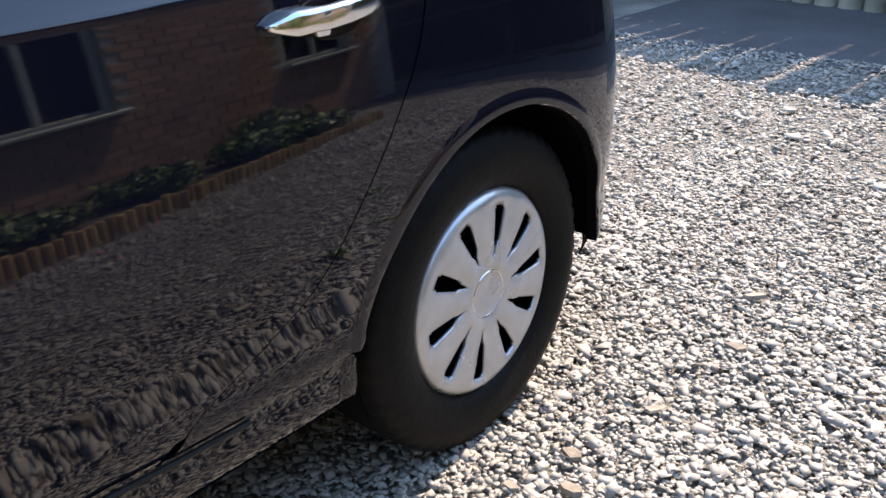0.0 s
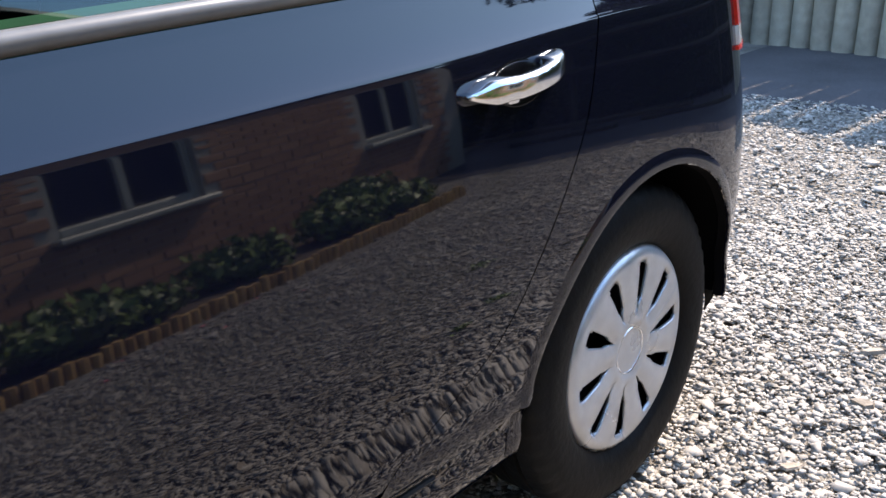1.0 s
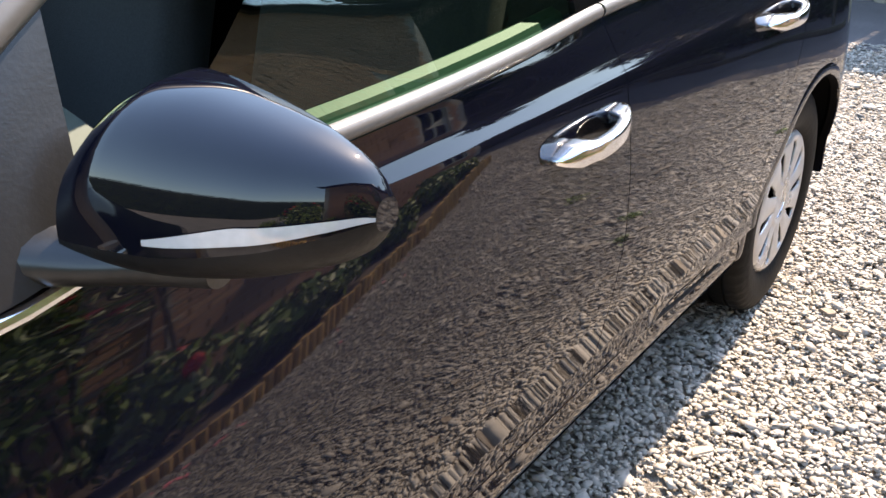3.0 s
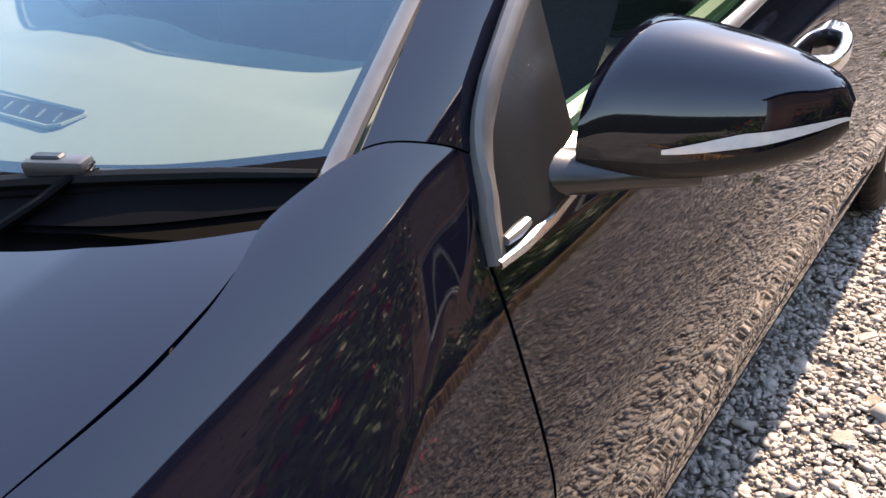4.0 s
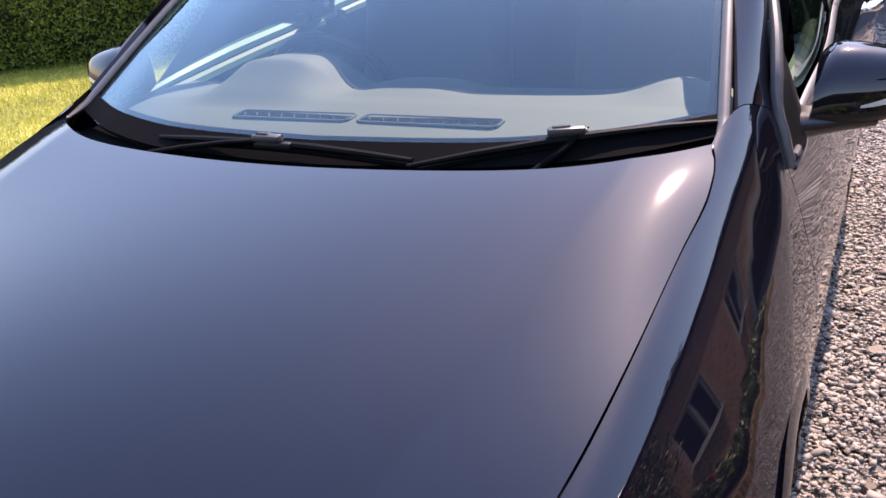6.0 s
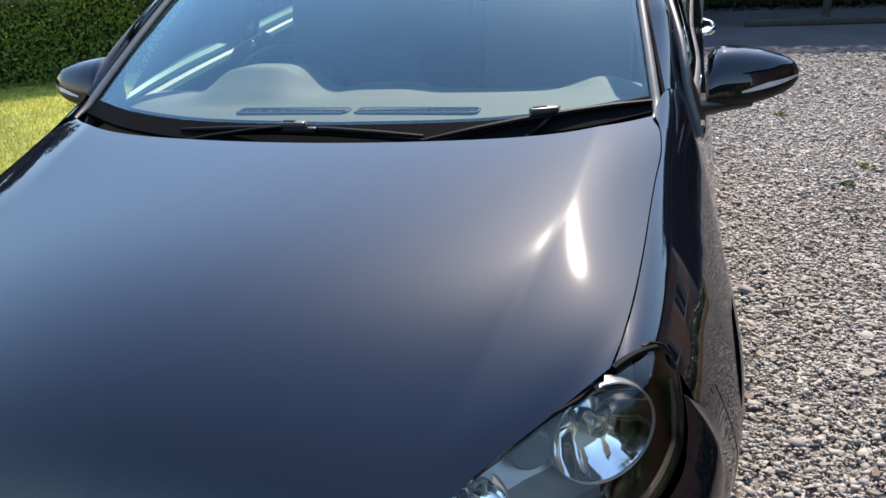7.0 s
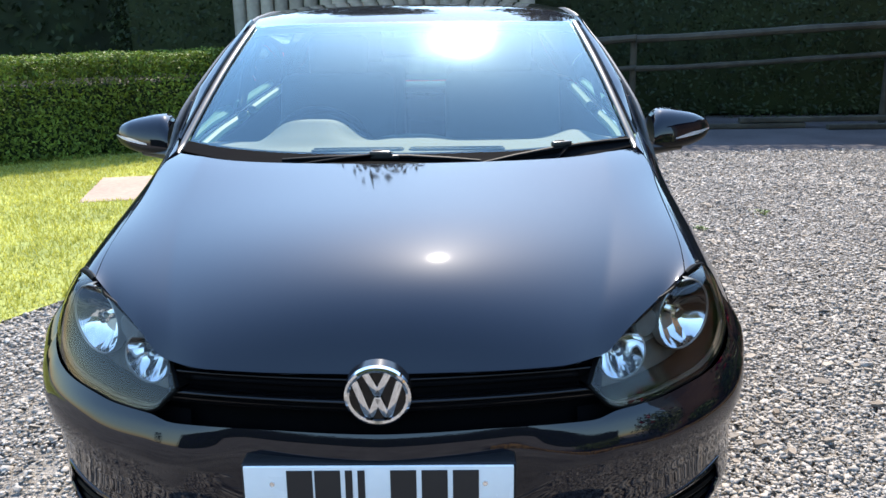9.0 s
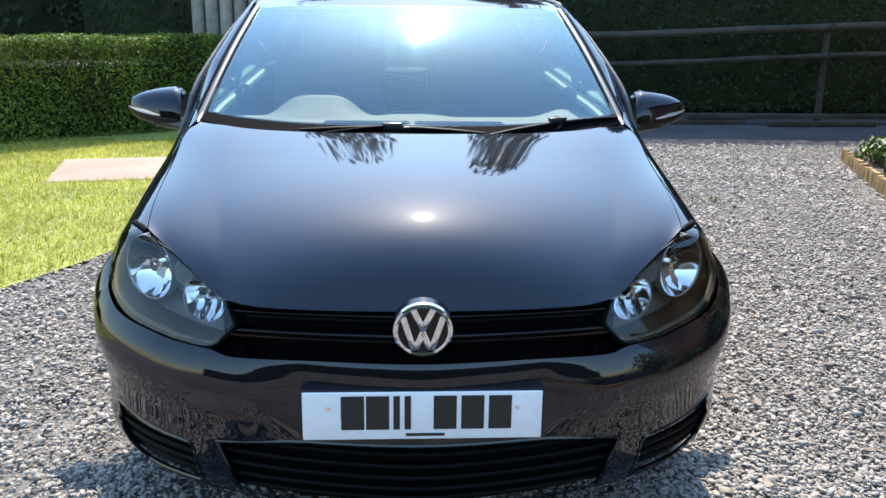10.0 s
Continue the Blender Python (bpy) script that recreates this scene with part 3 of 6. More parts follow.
    for name, ya, yb, yta, ytb in (("front", 0.575, 1.375, 1.02, 1.36), ("rear", 1.50, 2.30, 1.49, 2.12)):
        owner = front if name == "front" else rear
        P = np.zeros((24, 16, 3))
        for i in range(24):
            u = i / 23
            for j in range(16):
                v = j / 15
                y = (ya + (yb - ya) * u) * (1 - v) + (yta + (ytb - yta) * u) * v
                P[i, j] = green_house(y, v, 0.012)
        ob = put("side_window", grid_mesh("side_window", P, SIDE_GLASS, side=s), owner, "green-tinted side window")
        ob.visible_shadow = False
        bm = tube([(s * (green_house(y, 0.0, 0.045)[0]), y, green_house(y, 0.0, 0)[2] - 0.014) for y in np.linspace(ya, yb, 12)], 0.02, 8)
        part("window_ledge", bm, GREEN_CARD, owner, "pale green ledge seen through the glass")
    for ya, yb, yta, ytb, mt, label in ((1.375, 1.50, 1.36, 1.49, GLOSS_BLACK, "gloss black door pillar"), (2.30, 2.52, 2.12, 2.46, PAINT, "")):
        P = np.zeros((8, 16, 3))
        for i in range(8):
            for j in range(16):
                u, v = i / 7, j / 15
                P[i, j] = green_house((ya + (yb - ya) * u) * (1 - v) + (yta + (ytb - yta) * u) * v, v, 0.006)
        put("pillar", grid_mesh("pillar", P, mt, rim=0.01, side=s), car, label)
    P = np.zeros((14, 16, 3))
    for i in range(14):
        for j in range(16):
            u, v = i / 13, j / 15
            P[i, j] = green_house(2.52 * (1 - v) + 2.46 * v + u * (0.55 - 0.25 * v), v, 0.0)
            P[i, j, 0] -= 0.10 * u * u
    put("rear_pillar", grid_mesh("rear_pillar", P, PAINT, side=s), car)


def roof_edge(y):
    """The upper end of the side windows: half width and height."""
    return float(roof_w(y)), float(roof_h(y))


roof_w = curve((0.44, 0.770), (0.48, 0.763), (0.555, 0.75), (0.80, 0.692), (1.0, 0.642), (1.2, 0.628), (1.6, 0.626), (2.2, 0.612), (3.0, 0.55))
roof_h = curve((0.44, 0.975), (0.48, 1.04), (0.555, 1.097), (0.80, 1.237), (0.95, 1.311), (1.05, 1.347), (1.2, 1.378), (1.6, 1.40), (2.2, 1.385), (3.0, 1.32))


def green_house(y, v, inset):
    """A point of the window surface: v from the waist (0) to the roof edge (1)."""
    x0, z0 = float(side_x(y, waist_z(y))) - 0.006, float(waist_z(y)) + 0.02
    x1, z1 = roof_edge(y)
    bow = 0.018 * math.sin(math.pi * v)
    return np.array((x0 + (x1 - x0) * v + bow - inset, y, z0 + (z1 - z0) * v))


def handle(owner, s, y0, y1, zc):
    """A satin pull handle that bridges a flat dark oval drawn as its shaded cup."""
    ym = (y0 + y1) / 2
    h = part("door_handle", bmesh.new(), SATIN, owner, "satin chrome pull handle")
    n, m = 44, 12
    verts, faces = [], []
    for i in range(n):
        u = i / (n - 1)
        y = y0 + (y1 - y0) * u
        e = math.sin(math.pi * u)
        out = 0.012 + 0.038 * e ** 0.6
        half = (0.0165 - 0.0025 * e) * min(1.0, 0.25 + u * 5)
        mid = max(0.0, min(1.0, (0.28 - abs(u - 0.55)) / 0.07))
        mid = mid * mid * (3 - 2 * mid)
        thick = (out * (1 - mid) + 0.0175 * mid) / 2 + 0.0015
        z = zc - 0.006 + 0.020 * (u - 0.5)
        x = float(side_x(y, z)) + out - thick
        for k in range(m):
            a = 2 * math.pi * (k + 0.5) / m
            ca, sa = math.cos(a), math.sin(a)
            verts.append((s * (x + thick * math.copysign(abs(ca) ** 0.35, ca)), y, z + half * math.copysign(abs(sa) ** 0.45, sa)))
    for i in range(n - 1):
        for k in range(m):
            faces.append((i * m + k, i * m + (k + 1) % m, (i + 1) * m + (k + 1) % m, (i + 1) * m + k))
    faces += [tuple(range(m))[::-1], tuple(range((n - 1) * m, n * m))]
    if s > 0:
        faces = [f[::-1] for f in faces]
    h.data = mesh_of("door_handle", verts, faces, SATIN)
    # flat dark oval behind the bridge, standing in for the scooped cup's shade
    bm = bmesh.new()
    rings = []
    for r, d in ((1.0, 0.0012), (0.95, 0.0015), (0.82, 0.0010), (0.6, 0.0007), (0.0, 0.0005)):
        ring = []
        for k in range(28):
            a = 2 * math.pi * k / 28
            y, z = ym + 0.012 + 0.056 * r * math.cos(a), zc - 0.014 + 0.031 * r * math.sin(a)
            ring.append(bm.verts.new((s * (float(side_x(y, z)) + d), y, z)))
        rings.append(ring)
    for a, b in zip(rings, rings[1:]):
        for k in range(28):
            bm.faces.new((a[k], a[(k + 1) % 28], b[(k + 1) % 28], b[k]))
    bmesh.ops.remove_doubles(bm, verts=bm.verts, dist=1e-5)
    part("lock_tab", rounded_box((0.012, 0.026, 0.022), 0.0055, pose(s * (float(side_x(ym, zc - 0.03)) + 0.003), ym - 0.008, zc - 0.028, 0, 0, 0), 2), SATIN, h)
    part("cup_shade", bm, GLOSS_BLACK, owner, "flat dark oval in place of the shaded recess behind the handle")


for side in (1, -1):
    car_sides(side)


# bonnet
def spine_z(y):
    u = y / 0.8
    return 0.9675 + u * (0.1168 + u * (-0.0058 + u * (-0.0901 - 0.1754 * u)))


def crown(y):
    """How fast the bonnet falls off to the sides."""
    u = y / 0.8
    return 0.0527 + u * (-0.2011 + 0.1108 * u)


def rear_y(x):
    """The bonnet's rear border, by half width."""
    q = x * x
    return 0.0591 + q * (0.2816 + q * (-0.3817 + 1.2738 * q))


front_y = curve((0.0, -0.812), (0.2, -0.803), (0.35, -0.783), (0.446, -0.738), (0.52, -0.670), (0.60, -0.585), (0.6635, -0.517))
front_z = curve((0.0, 0.704), (0.2, 0.705), (0.35, 0.706), (0.446, 0.711), (0.52, 0.752), (0.60, 0.788), (0.6635, 0.819))
# the side edge carried on in front of the headlamp's corner, and the two creases
bonnet_x = curve((-0.83, 0.585), (-0.7, 0.618), (-0.6, 0.645), (-0.517, 0.6635), (-0.45, 0.676), (-0.365, 0.687), (-0.28, 0.694), (-0.2, 0.699), (-0.1, 0.704), (0.0, 0.710), (0.08, 0.717), (0.12, 0.719), (0.17, 0.7175), (0.21, 0.712), (0.254, 0.701))
top = WING_TOP[1]
bonnet_w = even(3, (-0.83, 0.585), (-0.7, 0.618), (-0.6, 0.645), (-0.517, 0.6635), (-0.45, 0.676), (-0.365, 0.687), (-0.28, 0.694), (-0.2, 0.699), (-0.1, 0.704), (0.0, 0.710), (0.08, 0.717), (0.12, 0.720), (0.254, 0.735))
bonnet_e = even(5, (-0.83, 0.680), (-0.75, 0.715), (-0.67, 0.752), (-0.6, 0.785), (-0.55, 0.806), *[(y, float(np.interp(y, top[:, 1], top[:, 2]))) for y in np.linspace(-0.50, 0.12, 12)], (0.19, 0.9655), (0.254, 0.979))
bonnet_c = even(2, (-0.83, 0.41), (-0.75, 0.43), (-0.65, 0.455), (-0.45, 0.505), (-0.26, 0.545), (0.0, 0.585), (0.25, 0.60))


def bonnet_x_at(q, y):
    """Half width of a lengthwise line: even steps to the crease, then even steps to the edge."""
    c, e = float(bonnet_c(y)), float(bonnet_x(y))
    return c * q / 0.75 if q < 0.75 else c + (e - c) * (q - 0.75) / 0.25


def bonnet_skin(x, y):
    """Height of the bonnet: a crown between two creases, then a flatter flange to the edge."""
    e, c = float(bonnet_w(y)), float(bonnet_c(y))
    if x < c:
        return spine_z(y) - crown(y) * x * x
    low, t = spine_z(y) - crown(y) * c * c, (x - c) / (e - c)
    return low + (float(bonnet_e(y)) - low) * (0.62 * t + 0.38 * t ** 2.2)


nu, nv = 129, 90
P = np.zeros((nu, nv, 3))
for i, u in enumerate(np.linspace(-1, 1, nu)):
    q, ends = abs(u), []
    for border, y in ((front_y, -0.7), (rear_y, 0.1)):
        for _ in range(60):
            y = 0.5 * y + 0.5 * float(border(bonnet_x_at(q, y)))
        ends.append(y)
    xf = bonnet_x_at(q, ends[0])
    lip = bonnet_skin(xf, ends[0]) - float(front_z(xf))
    for j, v in enumerate(np.linspace(0, 1, nv) ** 1.3):
        y = ends[0] + (ends[1] - ends[0]) * v
        x = bonnet_x_at(q, y)
        P[i, j] = (math.copysign(x, u), y, bonnet_skin(x, y) - lip * math.exp(-((y - ends[0]) / 0.045) ** 1.15))
bonnet = put("bonnet", grid_mesh("bonnet", P, PAINT, rim=0.012), car, "glossy blue-black bonnet with two long creases")
# bumper skin with grille and lower intakes cut out
cols = np.r_[np.linspace(0, 0.44, 30), np.linspace(0.45, 0.70, 28), np.linspace(0.708, 0.80, 24)]
top_line = curve((0.0, 0.603), (0.2, 0.601), (0.36, 0.594), (0.43, 0.591), (0.48, 0.601), (0.57, 0.606), (0.66, 0.622), (0.70, 0.634), (0.74, 0.662), (0.77, 0.703), (0.80, 0.752))
rows = np.linspace(0, 1, 58)
intake_top = curve((0.0, 0.416), (0.25, 0.410), (0.40, 0.390), (0.48, 0.376))
intake_side = curve((0.23, 0.430), (0.30, 0.448), (0.38, 0.474), (0.42, 0.48))
vent_top = curve((0.50, 0.352), (0.63, 0.366), (0.73, 0.385), (0.78, 0.395))
vent_low = curve((0.50, 0.235), (0.65, 0.240), (0.72, 0.275), (0.76, 0.335))
vent_inner = curve((0.22, 0.520), (0.36, 0.535), (0.40, 0.54))
bulge = curve((0.0, 0.0), (0.02, 0.0052), (0.05, 0.0115), (0.085, 0.0150), (0.13, 0.0120), (0.18, 0.0045), (0.24, 0.0))


def swell(x, below):
    """How far the bumper's corner stands proud, by width and by depth below its upper line."""
    f = min(1.0, max(0.0, (x - 0.26) / 0.16))
    g = min(1.0, max(0.0, (x - 0.42) / 0.18))
    return float(bulge(below)) * f * f * (3 - 2 * f) * (1 + 0.4 * g * g * (3 - 2 * g))


for s in (1, -1):
    P = np.zeros((len(cols) + 18, len(rows), 3))
    for j, v in enumerate(rows):
        for i in range(len(cols) + 18):
            if i < len(cols):
                x = cols[i]
                z = 0.215 + (float(top_line(x)) - 0.215) * v
                zz = z
                # columns end on one length line, so pass from width to length on the way
                yb = float(nose(x, zz))
                if x > 0.62:
                    t = (x - 0.62) / 0.18
                    ya = float(nose(0.62, zz))
                    yb = ya + (-0.46 - ya) * (t * 0.75 + 0.25 * t * t)
                    P[i, j] = (corner_x(yb, zz), yb, zz)
                else:
                    P[i, j] = (x, yb, zz)
            else:
                k = (i - len(cols) + 1) / 18
                y = -0.46 + 0.13 * k
                z = 0.215 + (float(bumper_top(y)) - 0.215) * v
                P[i, j] = (corner_x(y, z) - 0.001, y, z)
            x, y, z = P[i, j]
            if i < len(cols):
                out, way = swell(x, float(top_line(cols[i])) - z), radians(min(80.0, max(0.0, (cols[i] - 0.30) * 160)))
            else:
                out, way = swell(x, float(bumper_top(y)) - z) * (1 - k) ** 2, radians(80 + 10 * k)
            P[i, j] = (x + out * math.sin(way), y - out * math.cos(way), z)
    keep = np.ones((P.shape[0] - 1, P.shape[1] - 1), bool)
    for i in range(keep.shape[0]):
        for j in range(keep.shape[1]):
            c = P[i:i + 2, j:j + 2].mean((0, 1))
            if c[0] < intake_side(c[2]) and 0.235 < c[2] < intake_top(c[0]):
                keep[i, j] = False
            if vent_inner(c[2]) < c[0] < 0.755 and c[1] < -0.50 and vent_low(c[0]) < c[2] < vent_top(c[0]):
                keep[i, j] = False
    arch_keep = cut_arch(P, 0.0)
    bumper = put("front_bumper", grid_mesh("front_bumper", P, PAINT, keep & arch_keep, side=s), car, "glossy blue-black front bumper")
    # near-black sheet in place of the side intake's inner shade, and its slats
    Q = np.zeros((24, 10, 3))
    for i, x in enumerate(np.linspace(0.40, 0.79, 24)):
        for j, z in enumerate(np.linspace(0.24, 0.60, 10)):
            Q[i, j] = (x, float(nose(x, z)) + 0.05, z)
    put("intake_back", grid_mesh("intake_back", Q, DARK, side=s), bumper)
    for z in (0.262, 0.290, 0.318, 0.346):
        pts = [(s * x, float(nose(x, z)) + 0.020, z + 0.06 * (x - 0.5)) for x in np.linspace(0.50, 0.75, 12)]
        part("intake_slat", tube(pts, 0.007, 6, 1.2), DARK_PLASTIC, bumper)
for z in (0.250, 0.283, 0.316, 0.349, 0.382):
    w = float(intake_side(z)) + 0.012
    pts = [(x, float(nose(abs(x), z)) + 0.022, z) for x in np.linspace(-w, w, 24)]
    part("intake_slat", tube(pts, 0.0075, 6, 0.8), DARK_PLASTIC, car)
# near-black sheet in place of the shade inside the middle intake
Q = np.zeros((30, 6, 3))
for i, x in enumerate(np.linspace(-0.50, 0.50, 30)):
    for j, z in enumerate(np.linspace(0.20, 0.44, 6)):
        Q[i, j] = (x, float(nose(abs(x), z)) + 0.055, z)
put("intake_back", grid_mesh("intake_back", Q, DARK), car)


def rim(line, radius):
    """A rolled edge laid on the front skin through (x, z) points."""
    part("intake_rim", tube([(x, float(nose(abs(x), z)) + 0.003, z) for x, z in line], radius, 8), PAINT, car)


top = [(x, float(intake_top(abs(x)))) for x in np.linspace(-0.473, 0.473, 36)]
down = [(float(intake_side(z)), z) for z in np.linspace(0.372, 0.235, 10)]
rim([(-x, z) for x, z in down[::-1]] + top + down, 0.006)
for s in (1, -1):
    line = [(float(vent_inner(z)), z) for z in np.linspace(0.24, 0.345, 6)] + [(x, float(vent_top(x))) for x in np.linspace(0.545, 0.75, 14)] \
        + [(x, float(vent_low(x))) for x in np.linspace(0.757, 0.53, 16)]
    rim([(s * x, z) for x, z in line], 0.006)
bm = bmesh.new()
box(bm, -0.48, 0.48, -0.62, -0.3, 0.20, 0.22)
part("under_tray", bm, DARK, car)
# round towing-eye cover
part("towing_cover", lathe([(0.0, 0.0), (0.003, 0.024), (0.0, 0.027)], 24, pose(-0.391, float(nose(0.391, 0.436)) - 0.006, 0.436, 0, 0, -108)), PAINT, car)

# grille: near-black sheet in place of the shade behind, two gloss bars
grille = thing("grille", "", "")
grille.parent = car
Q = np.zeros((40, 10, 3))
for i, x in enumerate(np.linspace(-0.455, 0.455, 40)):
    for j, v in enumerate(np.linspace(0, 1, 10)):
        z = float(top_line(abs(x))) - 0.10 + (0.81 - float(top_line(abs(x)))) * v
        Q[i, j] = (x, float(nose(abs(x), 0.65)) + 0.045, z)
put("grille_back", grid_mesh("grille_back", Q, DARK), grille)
for z_top, half in ((0.692, 0.0125), (0.655, 0.0145)):
    # a shelf with a thin raised front edge above a rounded face
    Q = np.zeros((44, 11, 3))
    for i, x in enumerate(np.linspace(-0.442, 0.442, 44)):
        z1 = z_top - 0.009 * (abs(x) / 0.44) ** 2
        y = float(nose(abs(x), z1 - half)) + 0.014
        for j, (dy, dz) in enumerate(((0.05, 0.002), (0.012, 0.001), (0.003, 0.0005), (0.0, -0.001), (-0.0005, -0.004), (0.001, -0.3 * half), (0.002, -half), (0.004, -1.5 * half), (0.008, -1.85 * half), (0.016, -2 * half), (0.05, -2 * half))):
            Q[i, j] = (x, y + dy, z1 + dz)
    put("grille_bar", grid_mesh("grille_bar", Q, GLOSS_BLACK), grille, "gloss black horizontal bar")
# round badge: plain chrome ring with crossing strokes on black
badge = thing("badge", "round chrome badge on a black disc", "")
badge.parent = car
turn = pose(0, -0.845, 0.678, 0, 0, -90) @ pose(0, 0, 0, 0, 8, 0)
part("badge_disc", lathe([(-0.02, 0.066), (0.004, 0.066), (0.008, 0.060), (0.006, 0.0)], 48, turn), GLOSS_BLACK, badge)
part("badge_ring", lathe([(0.004, 0.066), (0.012, 0.0645), (0.014, 0.060), (0.012, 0.0545), (0.004, 0.053)], 64, turn), CHROME, badge, "chrome ring")
strokes = (((-0.022, 0.052), (0.0, 0.006)), ((0.022, 0.052), (0.0, 0.006)), ((-0.043, 0.032), (-0.018, -0.05)), ((0.043, 0.032), (0.018, -0.05)),
           ((-0.018, -0.05), (0.0, -0.004)), ((0.018, -0.05), (0.0, -0.004)))
for (a0, b0), (a1, b1) in strokes:
    d = Vector((a1 - a0, b1 - b0))
    m = turn @ Matrix.Translation((0.009, (a0 + a1) / 2, (b0 + b1) / 2)) @ Matrix.Rotation(math.atan2(d.y, d.x), 4, "X")
    part("badge_stroke", rounded_box((0.007, d.length + 0.006, 0.0145), 0.002, m, 2), CHROME, badge, "chrome stroke")

# number plate with plain bars in place of the characters
plate = thing("number_plate", "white front number plate with black bars", "")
plate.parent = car
part("plate_backing", rounded_box((0.532, 0.056, 0.116), 0.006, pose(0, -0.863, 0.495)), PLASTIC, plate)
part("plate_face", rounded_box((0.520, 0.006, 0.111), 0.0025, pose(0, -0.8945, 0.496)), PLATE, plate, "white plate")
for x, w in ((-0.152, 0.05), (-0.098, 0.05), (-0.057, 0.014), (-0.033, 0.014), (0.048, 0.05), (0.108, 0.05), (0.168, 0.05)):
    part("plate_bar", rounded_box((w, 0.002, 0.079), 0.0008, pose(x, -0.8982, 0.504), 1), INK, plate)
part("plate_bar", rounded_box((0.085, 0.002, 0.007), 0.0008, pose(0.005, -0.8982, 0.452), 1), INK, plate)
for x in (-0.205, 0.205):
    part("plate_screw", lathe([(0.0, 0.0055), (0.002, 0.005), (0.0025, 0.0)], 12, pose(x, -0.8975, 0.515, 0, 0, -90)), SATIN, plate)

# headlamps
def lamp_point(u, v, depth):
    """A point of the headlamp cover: u from the grille corner outwards, v upwards."""
    z = float(lamp_lo(u)) + (float(lamp_hi(u)) - float(lamp_lo(u))) * v
    s0 = 0.448 - 0.026 * (1 - v)
    if u < 0.5:
        x = s0 + (0.60 - s0) * u / 0.5
        y = float(nose(x, z))
    else:
        ya, t = float(nose(0.60, z)), (u - 0.5) / 0.5
        y = ya + (-0.430 - ya) * t
        x = corner_x(y, z)
    n = Vector((x * 0.55, -0.45, 0.15)).normalized()
    return (x - n.x * depth, y - n.y * depth, z - n.z * depth)


def under_top(bm, s):
    """Trims what would stand above the cover's straight upper edge."""
    a, b = Vector(lamp_point(0.15, 1, 0.0)), Vector(lamp_point(0.75, 1, 0.0))
    deep = Vector((0.55 * 0.6, -0.45, 0.15)).normalized()
    up = (b - a).cross(deep).normalized()
    up = up if up.z > 0 else -up
    at = a - up * 0.007
    bmesh.ops.bisect_plane(bm, geom=bm.verts[:] + bm.edges[:] + bm.faces[:], plane_co=(s * at.x, at.y, at.z), plane_no=(s * up.x, up.y, up.z), clear_outer=True)
    return bm


for s in (1, -1):
    lamp = thing("headlamp", "clear headlamp with two round reflectors in a dark housing", "")
    lamp.parent = car
    for nm, mt, depth in (("lamp_cover", LAMP_GLASS, -0.002), ("lamp_housing", HOUSING, 0.10)):
        Q = np.array([[lamp_point(u, v, depth) for v in np.linspace(0, 1, 14)] for u in np.linspace(0, 1, 40)])
        ob = put(nm, grid_mesh(nm, Q, mt, side=s), lamp,
                 "clear cover" if nm == "lamp_cover" else "")
        if nm == "lamp_cover":
            ob.visible_shadow = False
    border = [lamp_point(u, 0, 0.004) for u in np.linspace(0, 1, 30)] + [lamp_point(1, v, 0.004) for v in np.linspace(0, 1, 8)[1:]] \
        + [lamp_point(u, 1, 0.004) for u in np.linspace(1, 0, 30)[1:]] + [lamp_point(0, v, 0.004) for v in np.linspace(1, 0, 6)[1:]]
    bm = bmesh.new()
    last = None
    for p in border:
        ring = [bm.verts.new((s * p[0], p[1], p[2])), bm.verts.new((s * (p[0] - 0.045), p[1] + 0.085, p[2]))]
        if last:
            bm.faces.new((last[0], ring[0], ring[1], last[1]))
        last = ring
    part("lamp_wall", bm, DARK_PLASTIC, lamp)
    part("lamp_seal", tube([(s * p[0], p[1], p[2]) for p in border], 0.0065, 6), DARK_PLASTIC, lamp)
    for cx, cy, cz, r, turn_out in ((0.653, -0.540, 0.731, 0.080, 34), (0.493, -0.691, 0.697, 0.054, 20), (0.562, -0.598, 0.729, 0.034, 28)):
        m = pose(s * cx, cy, cz, 0, 0, -90 + s * turn_out)
        if r < 0.035:
            part("lamp_blank", under_top(lathe([(0.004, 0.0), (0.006, r * 0.8), (0.002, r * 0.95), (-0.006, r)], 32, m), s), BEZEL, lamp, "grey blank disc")
            continue
        # deep bowl pressed into upright flutes, with a bright rim
        bm = lathe([(-0.040, 0.008), (-0.036, r * 0.25), (-0.030, r * 0.45), (-0.020, r * 0.65), (-0.008, r * 0.82), (0.004, r * 0.94), (0.010, r)], 64)
        for v in bm.verts:
            k = math.hypot(v.co.y, v.co.z) / r
            v.co.x += 0.0045 * math.sin(v.co.y / r * 11) * min(1.0, k * 2) * min(1.0, (1 - k) * 5) * (1.0 if v.co.z < 0.25 * r else 0.35)
        bmesh.ops.transform(bm, matrix=m, verts=bm.verts)
        part("lamp_reflector", under_top(bm, s), REFLECTOR, lamp, "round fluted mirror reflector")
        part("lamp_rim", under_top(lathe([(0.004, r * 0.985), (0.012, r * 0.985), (0.0135, r * 1.0), (0.012, r * 1.02), (-0.008, r * 1.03)], 48, m), s), BEZEL, lamp, "pale rim")
        part("lamp_bulb", lathe([(-0.036, 0.012), (-0.012, 0.012), (-0.002, 0.009), (0.001, 0.0)], 16, m), SATIN, lamp)
        if r > 0.06:
            part("bulb_shield", lathe([(-0.004, 0.0), (-0.002, 0.014), (-0.010, 0.017), (-0.012, 0.014)], 20, m), SATIN, lamp)
